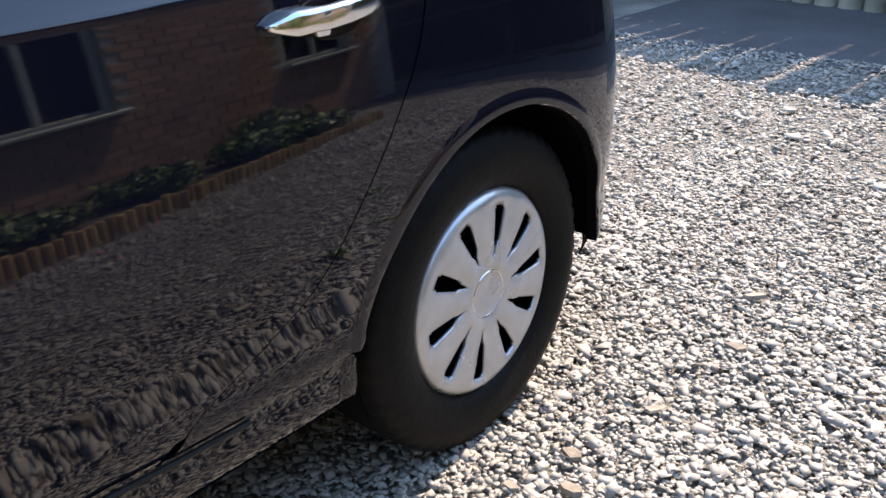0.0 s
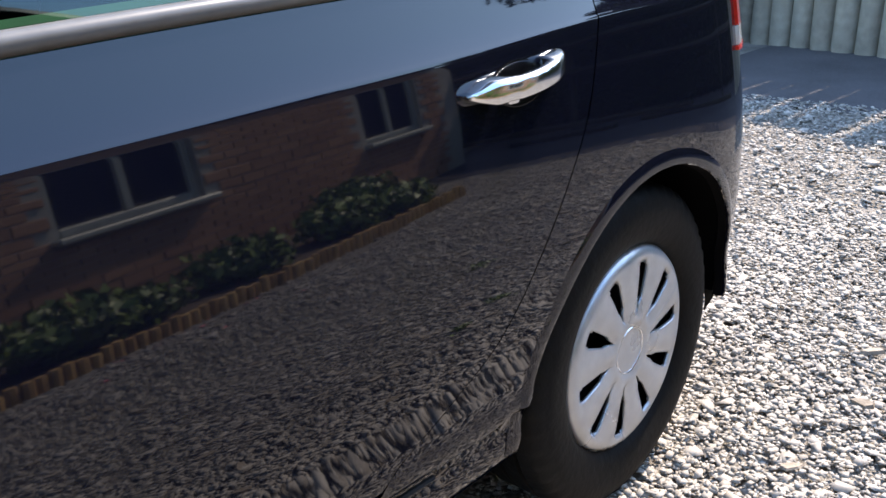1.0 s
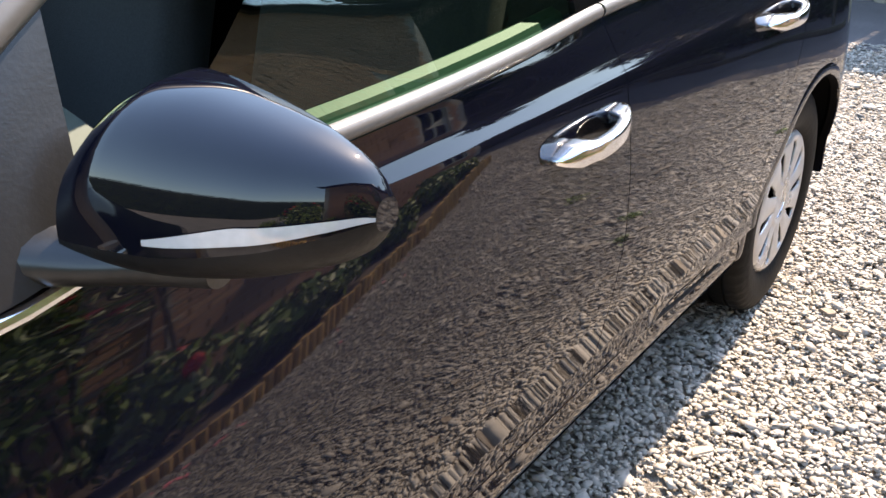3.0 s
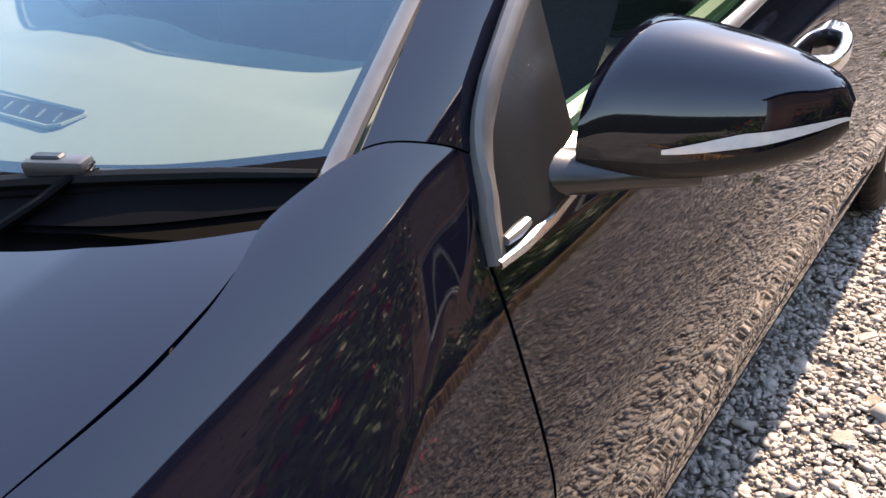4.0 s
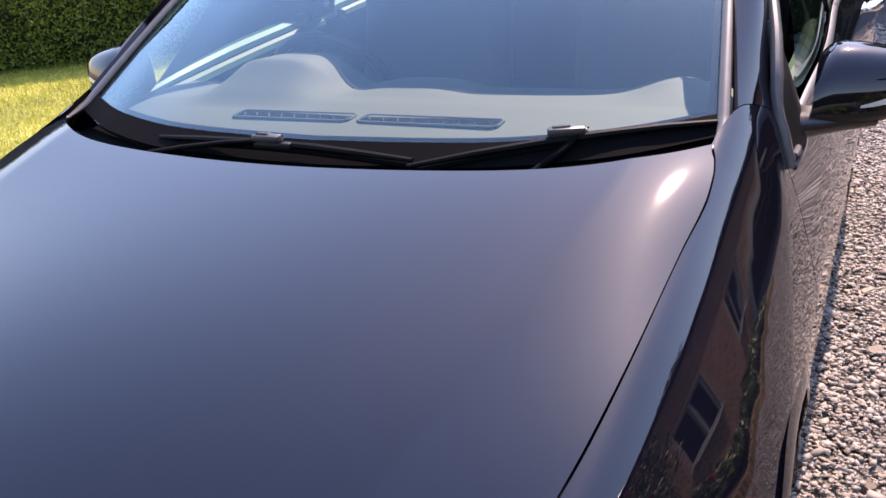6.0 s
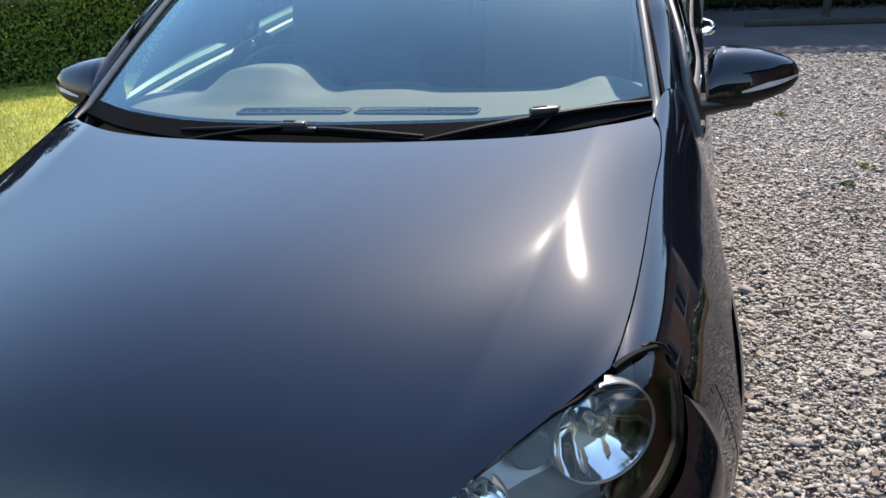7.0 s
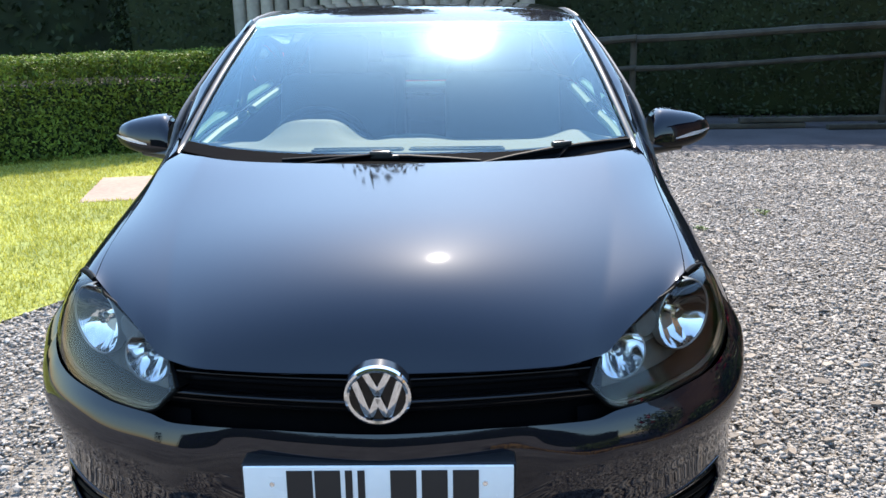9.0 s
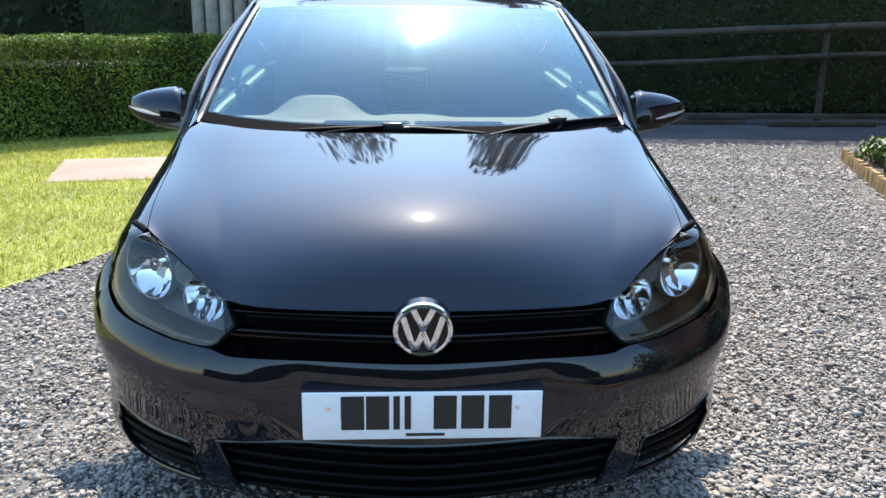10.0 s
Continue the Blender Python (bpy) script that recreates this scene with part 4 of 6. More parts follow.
    # pale bezel above the reflectors, and the frosted lower edge of the cover
    Q = np.array([[lamp_point(u, v, 0.082) for v in np.linspace(0.46, 1, 8)] for u in np.linspace(0.03, 0.985, 36)])
    put("lamp_bezel", grid_mesh("lamp_bezel", Q, BEZEL, side=s), lamp, "pale silver bezel")
    line = [lamp_point(u, 0.04, 0.010) for u in np.linspace(0.10, 0.92, 34)]
    part("lamp_edge", tube([(s * p[0], p[1], p[2]) for p in line], 0.006, 8), HOUSING, lamp, "frosted lower edge")

# windscreen, roof, pillars
screen_low_y = curve((0.0, 0.135), (0.3, 0.160), (0.5, 0.215), (0.66, 0.305))
screen_top_y = curve((0.0, 0.925), (0.3, 0.94), (0.5, 0.972), (0.58, 1.0))
nu, nv = 60, 40
P = np.zeros((nu, nv, 3))
for i, u in enumerate(np.linspace(-1, 1, nu)):
    for j, v in enumerate(np.linspace(0, 1, nv)):
        x = u * (0.700 + (0.592 - 0.700) * v)
        y0, y1 = float(screen_low_y(abs(u) * 0.66)), float(screen_top_y(abs(u) * 0.58))
        z0 = 0.950 + 0.030 * abs(u) ** 3
        z1 = 1.352 - 0.004 * abs(u) ** 2
        y = y0 + (y1 - y0) * v
        z = z0 + (z1 - z0) * v + 0.032 * math.sin(math.pi * v * 0.92) * (1 - 0.3 * u * u)
        P[i, j] = (x, y, z)
screen = put("windscreen", grid_mesh("windscreen", P, SCREEN), car, "clear windscreen with a faint green tint")
screen.visible_shadow = False
EDGE = [Vector(P[-1, j]) for j in range(nv)]
# black border printed round the glass
bm = bmesh.new()
for s in (1, -1):
    last = None
    for j in range(nv):
        a, b = Vector(P[-1, j]), Vector(P[-4, j])
        ring = [bm.verts.new((s * a.x, a.y, a.z - 0.004)), bm.verts.new((s * a.x + s * (b.x - a.x) * 0.2, a.y + (b.y - a.y) * 0.2, a.z + (b.z - a.z) * 0.2 - 0.004))]
        if last:
            bm.faces.new((last[0], ring[0], ring[1], last[1]))
        last = ring
low = 0.082 * (nv - 1)
for row in ((0, int(low)), (nv - 2, nv - 1)):
    last = None
    for i in range(nu):
        a, b = Vector(P[i, row[0]]), Vector(P[i, row[1]])
        if row[0] == 0:
            b = b.lerp(Vector(P[i, row[1] + 1]), low - int(low))
        ring = [bm.verts.new((a.x, a.y, a.z - 0.005)), bm.verts.new((b.x, b.y, b.z - 0.005))]
        if last:
            bm.faces.new((last[0], ring[0], ring[1], last[1]))
        last = ring
part("screen_border", bm, DARK, screen, "black border of the windscreen")
# cowl under the wipers
Q = np.zeros((50, 6, 3))
for i, u in enumerate(np.linspace(-1, 1, 50)):
    x = 0.70 * u
    for j, v in enumerate(np.linspace(0, 1, 6)):
        y = float(rear_y(abs(x))) - 0.03 + v * 0.15
        Q[i, j] = (x, y, 0.944 - 0.010 * math.sin(math.pi * v) + 0.008 * abs(u))
cowl = put("cowl", grid_mesh("cowl", Q, DARK), car, "black plastic cowl below the windscreen")
Q = np.zeros((nu, 4, 3))
for i in range(nu):
    for j in range(4):
        f = 0.060 * (nv - 1) * j / 3
        p = Vector(P[i, int(f)]).lerp(Vector(P[i, int(f) + 1]), f - int(f))
        Q[i, j] = (p.x, p.y - 0.002, p.z + 0.0035)
put("cowl_apron", grid_mesh("cowl_apron", Q, DARK), cowl)
for s in (1, -1):
    # grey trim beside the glass, then the painted pillar out to the door frame
    pts = [(s * (p.x + 0.009), p.y, p.z + 0.004) for p in EDGE[:-1]]
    pts = [(s * 0.700, 0.250, 0.978), (s * 0.708, 0.29, 0.985)] + pts[1:]
    part("screen_trim", tube(pts, [0.004, 0.008] + [0.0105] * (len(pts) - 2), 10, 0.7), FRAME, car, "dark strip beside the windscreen")
    rows = list(range(3, nv))
    Q = np.zeros((len(rows), 12, 3))
    for r, j in enumerate(rows):
        f = r / (len(rows) - 1)
        a = EDGE[j] + Vector((0.024 - 0.006 * f, 0, 0.022))
        yy = 0.442 + (1.055 - 0.442) * f ** 1.05
        w, h = roof_edge(yy)
        b = Vector((w, yy, h))
        for k in range(12):
            t = k / 11
            p = a.lerp(b, t)
            bulge = (0.010 + 0.001 * f) * math.sin(math.pi * t)
            Q[r, k] = (p.x + bulge * 0.8, p.y, p.z + bulge * 0.6)
    # the pillar's foot meets the wing's upper edge along one thin seam
    top = WING_TOP[s]
    ys = np.linspace(0.350, float(top[-1, 1]), 12)
    foot = np.stack([np.interp(ys, top[:, 1], top[:, 0]), ys, np.interp(ys, top[:, 1], top[:, 2])], 1)
    foot += np.array((-0.0005, 0.0012, 0.0015))
    far = Q[12].copy()
    for r in range(12):
        Q[r] = foot + (far - foot) * r / 12
    put("windscreen_pillar", grid_mesh("windscreen_pillar", Q, PAINT, flip=True, side=s, rim=0.012), car, "glossy blue-black windscreen pillar")
    # dark satin frame that runs up the pillar and over the doors
    fx = curve((0.897, 0.802), (0.95, 0.787), (0.978, 0.776), (1.008, 0.770), (1.04, 0.766))
    fy = curve((0.897, 0.419), (0.93, 0.427), (0.978, 0.444), (1.008, 0.457), (1.04, 0.480))
    path = [(float(fx(z)), float(fy(z)), z) for z in np.linspace(0.897, 1.04, 14)]
    for y in np.linspace(0.50, 1.1, 22):
        w, h = roof_edge(y)
        path.append((w + 0.003, y, h - 0.002))
    for y in np.linspace(1.2, 2.45, 16):
        w, h = roof_edge(y)
        path.append((w + 0.004, y, h - 0.004))
    part("door_frame", tube([(s * x, y, z) for x, y, z in path], 0.0105, 10, 1.2), FRAME, car, "dull satin frame round the door windows")
    # triangular sail panel behind the mirror
    Q = np.zeros((14, 12, 3))
    for i in range(14):
        for j in range(12):
            u, v = i / 13, j / 11
            front = Vector((0.800, 0.428, 0.905)).lerp(Vector((0.768, 0.462, 1.01)), v * 2) if v < 0.5 else Vector((0.768, 0.462, 1.01)).lerp(Vector((0.741, 0.572, 1.115)), v * 2 - 1)
            back = Vector((0.812, 0.565, 0.935)).lerp(Vector((0.742, 0.596, 1.118)), v)
            p = front.lerp(back, u)
            Q[i, j] = (p.x + 0.012 * math.sin(math.pi * u) * (1 - v), p.y, p.z)
    put("sail_panel", grid_mesh("sail_panel", Q, SAIL, side=s, rim=0.02), car, "satin black panel at the mirror's foot")

Q = np.zeros((50, 50, 3))
spine = curve((0.925, 1.354), (1.05, 1.390), (1.3, 1.428), (1.65, 1.447), (2.1, 1.435), (2.6, 1.40), (3.0, 1.34))
for i, u in enumerate(np.linspace(-1, 1, 50)):
    for j, v in enumerate(np.linspace(0, 1, 50)):
        y0 = float(screen_top_y(abs(u) * 0.58)) + 0.004
        y = y0 + (2.98 - y0) * v
        w, h = roof_edge(max(1.0, y))
        zc = float(spine(y))
        q = abs(u)
        Q[i, j] = (u * (w + 0.004), y, zc + (h - zc) * (0.5 * q ** 2 + 0.5 * q ** 6))
put("roof", grid_mesh("roof", Q, PAINT), car, "glossy blue-black roof")
Q2 = Q.copy()
Q2[..., 2] -= 0.03
put("headlining", grid_mesh("headlining", Q2, SHADE, flip=True), car, "pale headlining")
# tailgate glass and panel, closing the rear
Q = np.zeros((24, 20, 3))
for i, u in enumerate(np.linspace(-1, 1, 24)):
    for j, v in enumerate(np.linspace(0, 1, 20)):
        y = 3.02 + 0.20 * (1 - v) - 0.05 * v - 0.06 * u * u
        Q[i, j] = (u * (0.66 - 0.09 * v), y, 0.98 + (1.335 - 0.98) * v)
ob = put("rear_window", grid_mesh("rear_window", Q, SIDE_GLASS, flip=True), car, "dark tinted rear window")
Q = np.zeros((40, 24, 3))
for i, u in enumerate(np.linspace(-1, 1, 40)):
    for j, z in enumerate(np.linspace(0.24, 1.0, 24)):
        Q[i, j] = (u * float(side_x(3.2, z)) * 1.02, 3.2 + 0.07 * (1 - u * u), z)
put("tailgate", grid_mesh("tailgate", Q, PAINT), car, "glossy blue-black tailgate")
for s in (1, -1):
    tail = thing("tail_lamp", "red tail lamp with a pale lower lens", "")
    tail.parent = car
    for nm, z0, z1, mt in (("red_lens", 0.872, 0.985, RED_LENS), ("pale_lens", 0.835, 0.870, CLEAR_LENS)):
        Q = np.zeros((18, 10, 3))
        for i, y in enumerate(np.linspace(2.93, 3.22, 18)):
            for j, z in enumerate(np.linspace(z0, z1, 10)):
                Q[i, j] = (float(side_x(y, z)) + 0.007, y, z)
        put(nm, grid_mesh(nm, Q, mt, rim=0.012, side=s), tail)
    Q = np.zeros((18, 3, 3))
    for i, y in enumerate(np.linspace(2.92, 3.22, 18)):
        for j, z in enumerate((0.826, 0.830, 0.834)):
            Q[i, j] = (float(side_x(y, z)) + 0.008, y, z)
    put("red_rim", grid_mesh("red_rim", Q, RED_LENS, rim=0.012, side=s), tail)


# mirrors
def mirror(s):
    body = thing("door_mirror", "blue-black door mirror with a clear side repeater", "")
    body.parent = car
    top_z = curve((0.0, 1.040), (0.06, 1.056), (0.16, 1.065), (0.28, 1.064), (0.5, 1.057), (0.72, 1.046), (0.88, 1.032), (0.96, 1.020), (1.0, 1.004))
    low_z = curve((0.0, 0.918), (0.3, 0.922), (0.6, 0.932), (0.85, 0.950), (0.95, 0.964), (1.0, 0.980))
    split_z = curve((0.0, 0.957), (0.35, 0.959), (0.7, 0.971), (1.0, 0.990))
    nose_y = curve((0.0, 0.532), (0.35, 0.549), (0.7, 0.578), (0.9, 0.61), (1.0, 0.638))

    def shell(u, a, swell=1.0):
        """u from the door (0) outwards (1), a round the housing: 0 faces ahead, 90 degrees up."""
        x = 0.822 + 0.210 * u
        ca, sa = math.cos(a), math.sin(a)
        zc = float(split_z(u))
        h = float(top_z(u)) - zc if sa > 0 else zc - float(low_z(u))
        reach = 0.650 - float(nose_y(u)) if ca > 0 else 0.012
        y = 0.650 - reach * math.copysign(abs(ca) ** (0.75 if sa > 0 else 0.9), ca) * swell
        return (x + (swell - 1) * 0.1 * u, y, zc + h * math.copysign(abs(sa) ** 0.9, sa))

    def piece(name, a0, a1, mt, u0=0.0, u1=1.0, label="", swell=1.0, nu=36, na=30):
        Q = []
        for u in np.linspace(u0, u1, nu):
            top = a1 if name != "repeater" else a0 + (a1 - a0) * min(1.0, 0.25 + 2.5 * (u - u0))
            Q.append([shell(u, a, swell) for a in np.linspace(a0, top, na)])
        return put(name, grid_mesh(name, np.array(Q), mt, side=s, flip=True), body, label)
    piece("mirror_cap", 0.0, radians(180), PAINT, label="glossy blue-black mirror cap")
    piece("mirror_foot", radians(180), radians(360), PLASTIC, label="matt black underside")
    piece("repeater", radians(4), radians(12.5), CLEAR_LENS, 0.36, 0.995, "clear indicator strip", 1.02, 30, 8)
    for u in (0.0, 1.0):
        bm = bmesh.new()
        bm.faces.new([bm.verts.new((s * p[0], p[1], p[2])) for p in (shell(u, 2 * math.pi * k / 24) for k in range(24))])
        part("end_cap", bm, PLASTIC if u == 0 else PAINT, body)
    part("mirror_glass", rounded_box((0.13, 0.004, 0.08), 0.0018, pose(s * 0.905, 0.660, 0.995, 4, 0, 0), 1), MIRROR, body)
    # arm to the door
    part("mirror_arm", tube([(s * 0.768, 0.532, 0.938), (s * 0.788, 0.538, 0.938), (s * 0.806, 0.546, 0.937), (s * 0.826, 0.557, 0.936), (s * 0.86, 0.577, 0.937), (s * 0.92, 0.598, 0.940)],
                            [0.046, 0.041, 0.036, 0.032, 0.029, 0.024], 18, 0.64), SAIL, body, "satin black arm")
    Q = np.zeros((12, 12, 3))
    for i in range(12):
        for j in range(12):
            u, v = i / 11, j / 11
            low = Vector((0.774, 0.496, 0.970)).lerp(Vector((0.832, 0.540, 0.952)), u)
            high = Vector((0.774, 0.556, 0.977)).lerp(Vector((0.834, 0.592, 0.960)), u)
            p = low.lerp(high, v)
            Q[i, j] = (p.x, p.y, p.z - 0.004 * math.sin(math.pi * u))
    put("mirror_fillet", grid_mesh("mirror_fillet", Q, SAIL, side=s, flip=True), body, "satin black fillet that catches the sun")


for side in (1, -1):
    mirror(side)


# wipers
def wiper(arm, clip, blade):
    w = thing("wiper", "black wiper with a flat blade resting on the windscreen", "")
    w.parent = car
    part("wiper_arm", tube(arm, [0.009, 0.009, 0.008, 0.007], 8, 0.6), DARK, w)
    part("wiper_blade", tube(blade, [0.005, 0.007, 0.0085, 0.008, 0.007, 0.005], 8, 0.9), DARK_PLASTIC, w, "black spoiler of the blade")
    low = [(p[0], p[1] - 0.004, p[2] - 0.010) for p in blade]
    part("wiper_rubber", tube(low, [0.003] * 6, 6, 1.6), DARK, w, "thin rubber lip")
    d = Vector(blade[4]) - Vector(blade[1])
    m = Matrix.Translation(clip) @ Matrix.Rotation(math.atan2(d.y, d.x), 4, "Z")
    block = part("wiper_clip", rounded_box((0.062, 0.022, 0.016), 0.005, m, 2), GREY_CLIP, w, "grey block that clips the blade")
    part("clip_window", rounded_box((0.030, 0.012, 0.006), 0.002, m @ pose(-0.008, 0, 0.0075), 1), PLASTIC, block)
    part("clip_shoe", rounded_box((0.084, 0.018, 0.014), 0.004, m @ pose(0.014, 0, -0.011), 2), PLASTIC, block)
    part("clip_spring", tube([m @ Vector((0.033 + 0.003 * math.cos(1.3 * k), 0.007 * math.sin(2.6 * k), 0.004 - 0.0016 * k)) for k in range(9)], 0.0016, 5), GREY_CLIP, block)


wiper(((0.38, 0.150, 0.938), (0.435, 0.172, 0.952), (0.478, 0.208, 0.982), (0.492, 0.234, 0.997)), (0.474, 0.234, 1.003),
      ((0.225, 0.138, 0.960), (0.335, 0.174, 0.977), (0.45, 0.217, 0.990), (0.54, 0.256, 0.996), (0.62, 0.291, 1.000), (0.696, 0.325, 1.001)))
wiper(((-0.37, 0.150, 0.948), (-0.27, 0.147, 0.966), (-0.16, 0.144, 0.982), (-0.085, 0.146, 0.988)), (-0.068, 0.149, 0.992),
      ((-0.365, 0.187, 0.970), (-0.24, 0.168, 0.978), (-0.10, 0.153, 0.983), (0.02, 0.149, 0.981), (0.13, 0.150, 0.974), (0.227, 0.153, 0.966)))

# dashboard, vents, seats
dash = thing("dashboard", "pale dusty dashboard with a hooded instrument binnacle", "")
dash.parent = car


def dash_z(x, y):
    z = 0.978 - 0.09 * max(0.0, y - 0.46)
    hood = math.exp(-((x + 0.335) / 0.145) ** 4) * max(0.0, min(1.0, (y - 0.40) / 0.16)) ** 1.3 * 0.076
    hood2 = math.exp(-((x - 0.0) / 0.12) ** 4) * max(0.0, min(1.0, (y - 0.52) / 0.12)) * 0.02
    wing = math.exp(-((x - 0.57) / 0.08) ** 2) * max(0.0, min(1.0, (y - 0.5) / 0.12)) * 0.03
    return z + hood + hood2 + wing


Q = np.zeros((80, 40, 3))
for i, u in enumerate(np.linspace(-1, 1, 80)):
    x = 0.70 * u
    for j, v in enumerate(np.linspace(0, 1, 40)):
        y0 = float(screen_low_y(min(0.66, abs(x)))) + 0.075
        y = y0 + (0.68 - y0) * v
        Q[i, j] = (x, y, dash_z(x, y) - 0.02 * (1 - v) ** 4)
put("dash_top", grid_mesh("dash_top", Q, DUST), dash, "pale sunlit top")
bm = bmesh.new()
last = None
for i in range(80):
    p = Q[i, -1]
    ring = [bm.verts.new(p), bm.verts.new((p[0], p[1] + 0.03, p[2] - 0.03)), bm.verts.new((p[0], p[1] - 0.02, 0.45))]
    if last:
        for k in range(2):
            bm.faces.new((last[k], ring[k], ring[k + 1], last[k + 1]))
    last = ring
part("dash_face", bm, SEAT, dash)
for x0, x1 in ((-0.30, -0.012), (0.008, 0.307)):
    v = thing("vent", "", "")
    v.parent = dash
    part("vent_slot", rounded_box((x1 - x0, 0.05, 0.01), 0.004, pose((x0 + x1) / 2, 0.355, 0.9690), 2), DARK, v, "dark slot")
    loop = [(x0 + 0.010, 0.330), (x1 - 0.010, 0.330), (x1, 0.340), (x1, 0.370), (x1 - 0.010, 0.380), (x0 + 0.010, 0.380), (x0, 0.370), (x0, 0.340), (x0 + 0.010, 0.330)]
    part("vent_frame", tube([(x, y, 0.9745) for x, y in loop], 0.0028, 6), DUST, v)
    for x in np.arange(x0 + 0.02, x1 - 0.01, 0.032):
        part("vent_fin", rounded_box((0.003, 0.026, 0.004), 0.001, pose(x, 0.352, 0.9745, 0, 0, 35), 1), SATIN, v)
wheel = thing("steering_wheel", "dark steering wheel", "")
wheel.parent = car
part("wheel_rim", lathe([(0.014 * math.cos(a), 0.18 + 0.014 * math.sin(a)) for a in np.linspace(0, 2 * math.pi, 9)], 40,
                        pose(-0.335, 0.80, 0.90, 0, 0, -90) @ pose(0, 0, 0, 0, 25, 0)), PLASTIC, wheel)
part("wheel_hub", rounded_box((0.18, 0.05, 0.12), 0.02, pose(-0.335, 0.80, 0.90, 25, 0, 0)), PLASTIC, wheel)
for x in (-0.36, 0.36):
    for y in (1.42, 2.28):
        st = thing("seat", "dark cloth car seat with a headrest", "")
        st.parent = car
        part("backrest", rounded_box((0.50, 0.14, 0.62), 0.05, pose(x, y, 0.84, -16, 0, 0)), SEAT, st)
        part("cushion", rounded_box((0.50, 0.52, 0.16), 0.05, pose(x, y - 0.32, 0.52, 4, 0, 0)), SEAT, st)
        part("headrest", rounded_box((0.26, 0.09, 0.18), 0.035, pose(x, y + 0.11, 1.215, -10, 0, 0)), SEAT, st)
part("cabin_floor", rounded_box((1.5, 2.6, 0.04), 0.01, pose(0, 1.7, 0.36)), DARK, car)
part("rear_shelf", rounded_box((1.2, 0.5, 0.03), 0.01, pose(0, 2.75, 0.98)), SEAT, car)
part("rear_view_mirror", rounded_box((0.23, 0.03, 0.07), 0.015, pose(0.0, 0.88, 1.27, 8, 0, 0)), GLOSS_BLACK, car, "dark interior mirror")


# wheels
def make_wheel():
    w = thing("wheel", "black tyre on a silver plastic wheel trim", "")
    prof = [(-0.09, 0.205), (-0.098, 0.235), (-0.098, 0.275), (-0.088, 0.302), (-0.076, 0.313)]
    for g in (-0.045, 0.0, 0.045):
        prof += [(g - 0.005, 0.3165), (g - 0.004, 0.309), (g + 0.004, 0.309), (g + 0.005, 0.3165)]
    prof += [(0.076, 0.3135), (0.087, 0.3035), (0.0935, 0.289), (0.0965, 0.277), (0.0975, 0.274), (0.0985, 0.262), (0.0965, 0.24), (0.092, 0.222), (0.084, 0.208), (0.070, 0.199)]
    bm = lathe(prof, 150)
    for v in bm.verts:
        r = math.hypot(v.co.y, v.co.z)
        if r > 0.3025 and abs(v.co.x) > 0.06:
            k = int(round(math.atan2(v.co.z, v.co.y) / (2 * math.pi) * 150)) % 3
            if k == 0:
                v.co.y *= 0.981
                v.co.z *= 0.981
    part("tyre", bm, RUBBER, w, "black rubber tyre with a dusty sidewall")
    # trim: domed disc with ten tapering slots
    nr, na = 26, 240
    rr = np.linspace(0.0, 0.1985, nr)
    dome = curve((0.0, 0.078), (0.040, 0.078), (0.044, 0.0775), (0.056, 0.0845), (0.09, 0.0860), (0.15, 0.087), (0.18, 0.085), (0.192, 0.080), (0.1985, 0.070))
    P = np.zeros((na + 1, nr, 3))
    for i in range(na + 1):
        a = 2 * math.pi * i / na
        for j, r in enumerate(rr):
            aa = a + 0.35 * (r - 0.1)
            spoke = math.cos(10 * a)
            lift = 0.0025 * (1 - spoke) if 0.07 < r < 0.18 else 0.0
            P[i, j] = (float(dome(r)) - lift, r * math.cos(aa), r * math.sin(aa))
    keep = np.ones((na, nr - 1), bool)
    for i in range(na):
        d = abs((((i + 0.5) * 360 / na + 18) % 36) - 18)
        for j in range(nr - 1):
            r = (rr[j] + rr[j + 1]) / 2
            if 0.072 < r < 0.174 and d > 18 - 6.0 * min(1.0, (r - 0.070) / 0.035) * min(1.0, (0.176 - r) / 0.012 + 0.25):
                keep[i, j] = False
    bm2 = grid_mesh("trim", P, SILVER, keep)
    ob = put("wheel_trim", bm2, w, "silver ten-spoke plastic wheel trim")
    so = ob.modifiers.new("thick", "SOLIDIFY")
    so.thickness, so.offset = 0.007, -1
    part("trim_back", lathe([(0.055, 0.0), (0.056, 0.195)], 48), DARK, w)
    part("centre_ring", lathe([(0.078, 0.0485), (0.0862, 0.0478), (0.0878, 0.0462), (0.0870, 0.0445), (0.080, 0.0432)], 40), CHROME, w, "chrome centre ring")
    part("centre_disc", lathe([(0.0785, 0.0415), (0.0832, 0.0395), (0.0842, 0.030), (0.0846, 0.0)], 32), SILVER, w)
    for k in range(10):
        for da in (-5.5, 5.5):
            a = radians(36 * k + da)
            m = pose(0.0845, 0.181 * math.cos(a), 0.181 * math.sin(a))
            part("trim_rivet", lathe([(0.0, 0.0042), (0.0018, 0.0034), (0.0022, 0.0)], 8, m), DARK_PLASTIC, w)
    return w


first = make_wheel()
first.parent = car
first.matrix_basis = pose(0.757, WHEELBASE, HUB_Z, 24, 0, 0)
for x, y, rot in ((0.757, 0.0, 60), (-0.757, WHEELBASE, 10), (-0.757, 0.0, 75)):
    copy_thing(first, pose(x, y, HUB_Z, rot, 0, 0 if x > 0 else 180)).parent = car


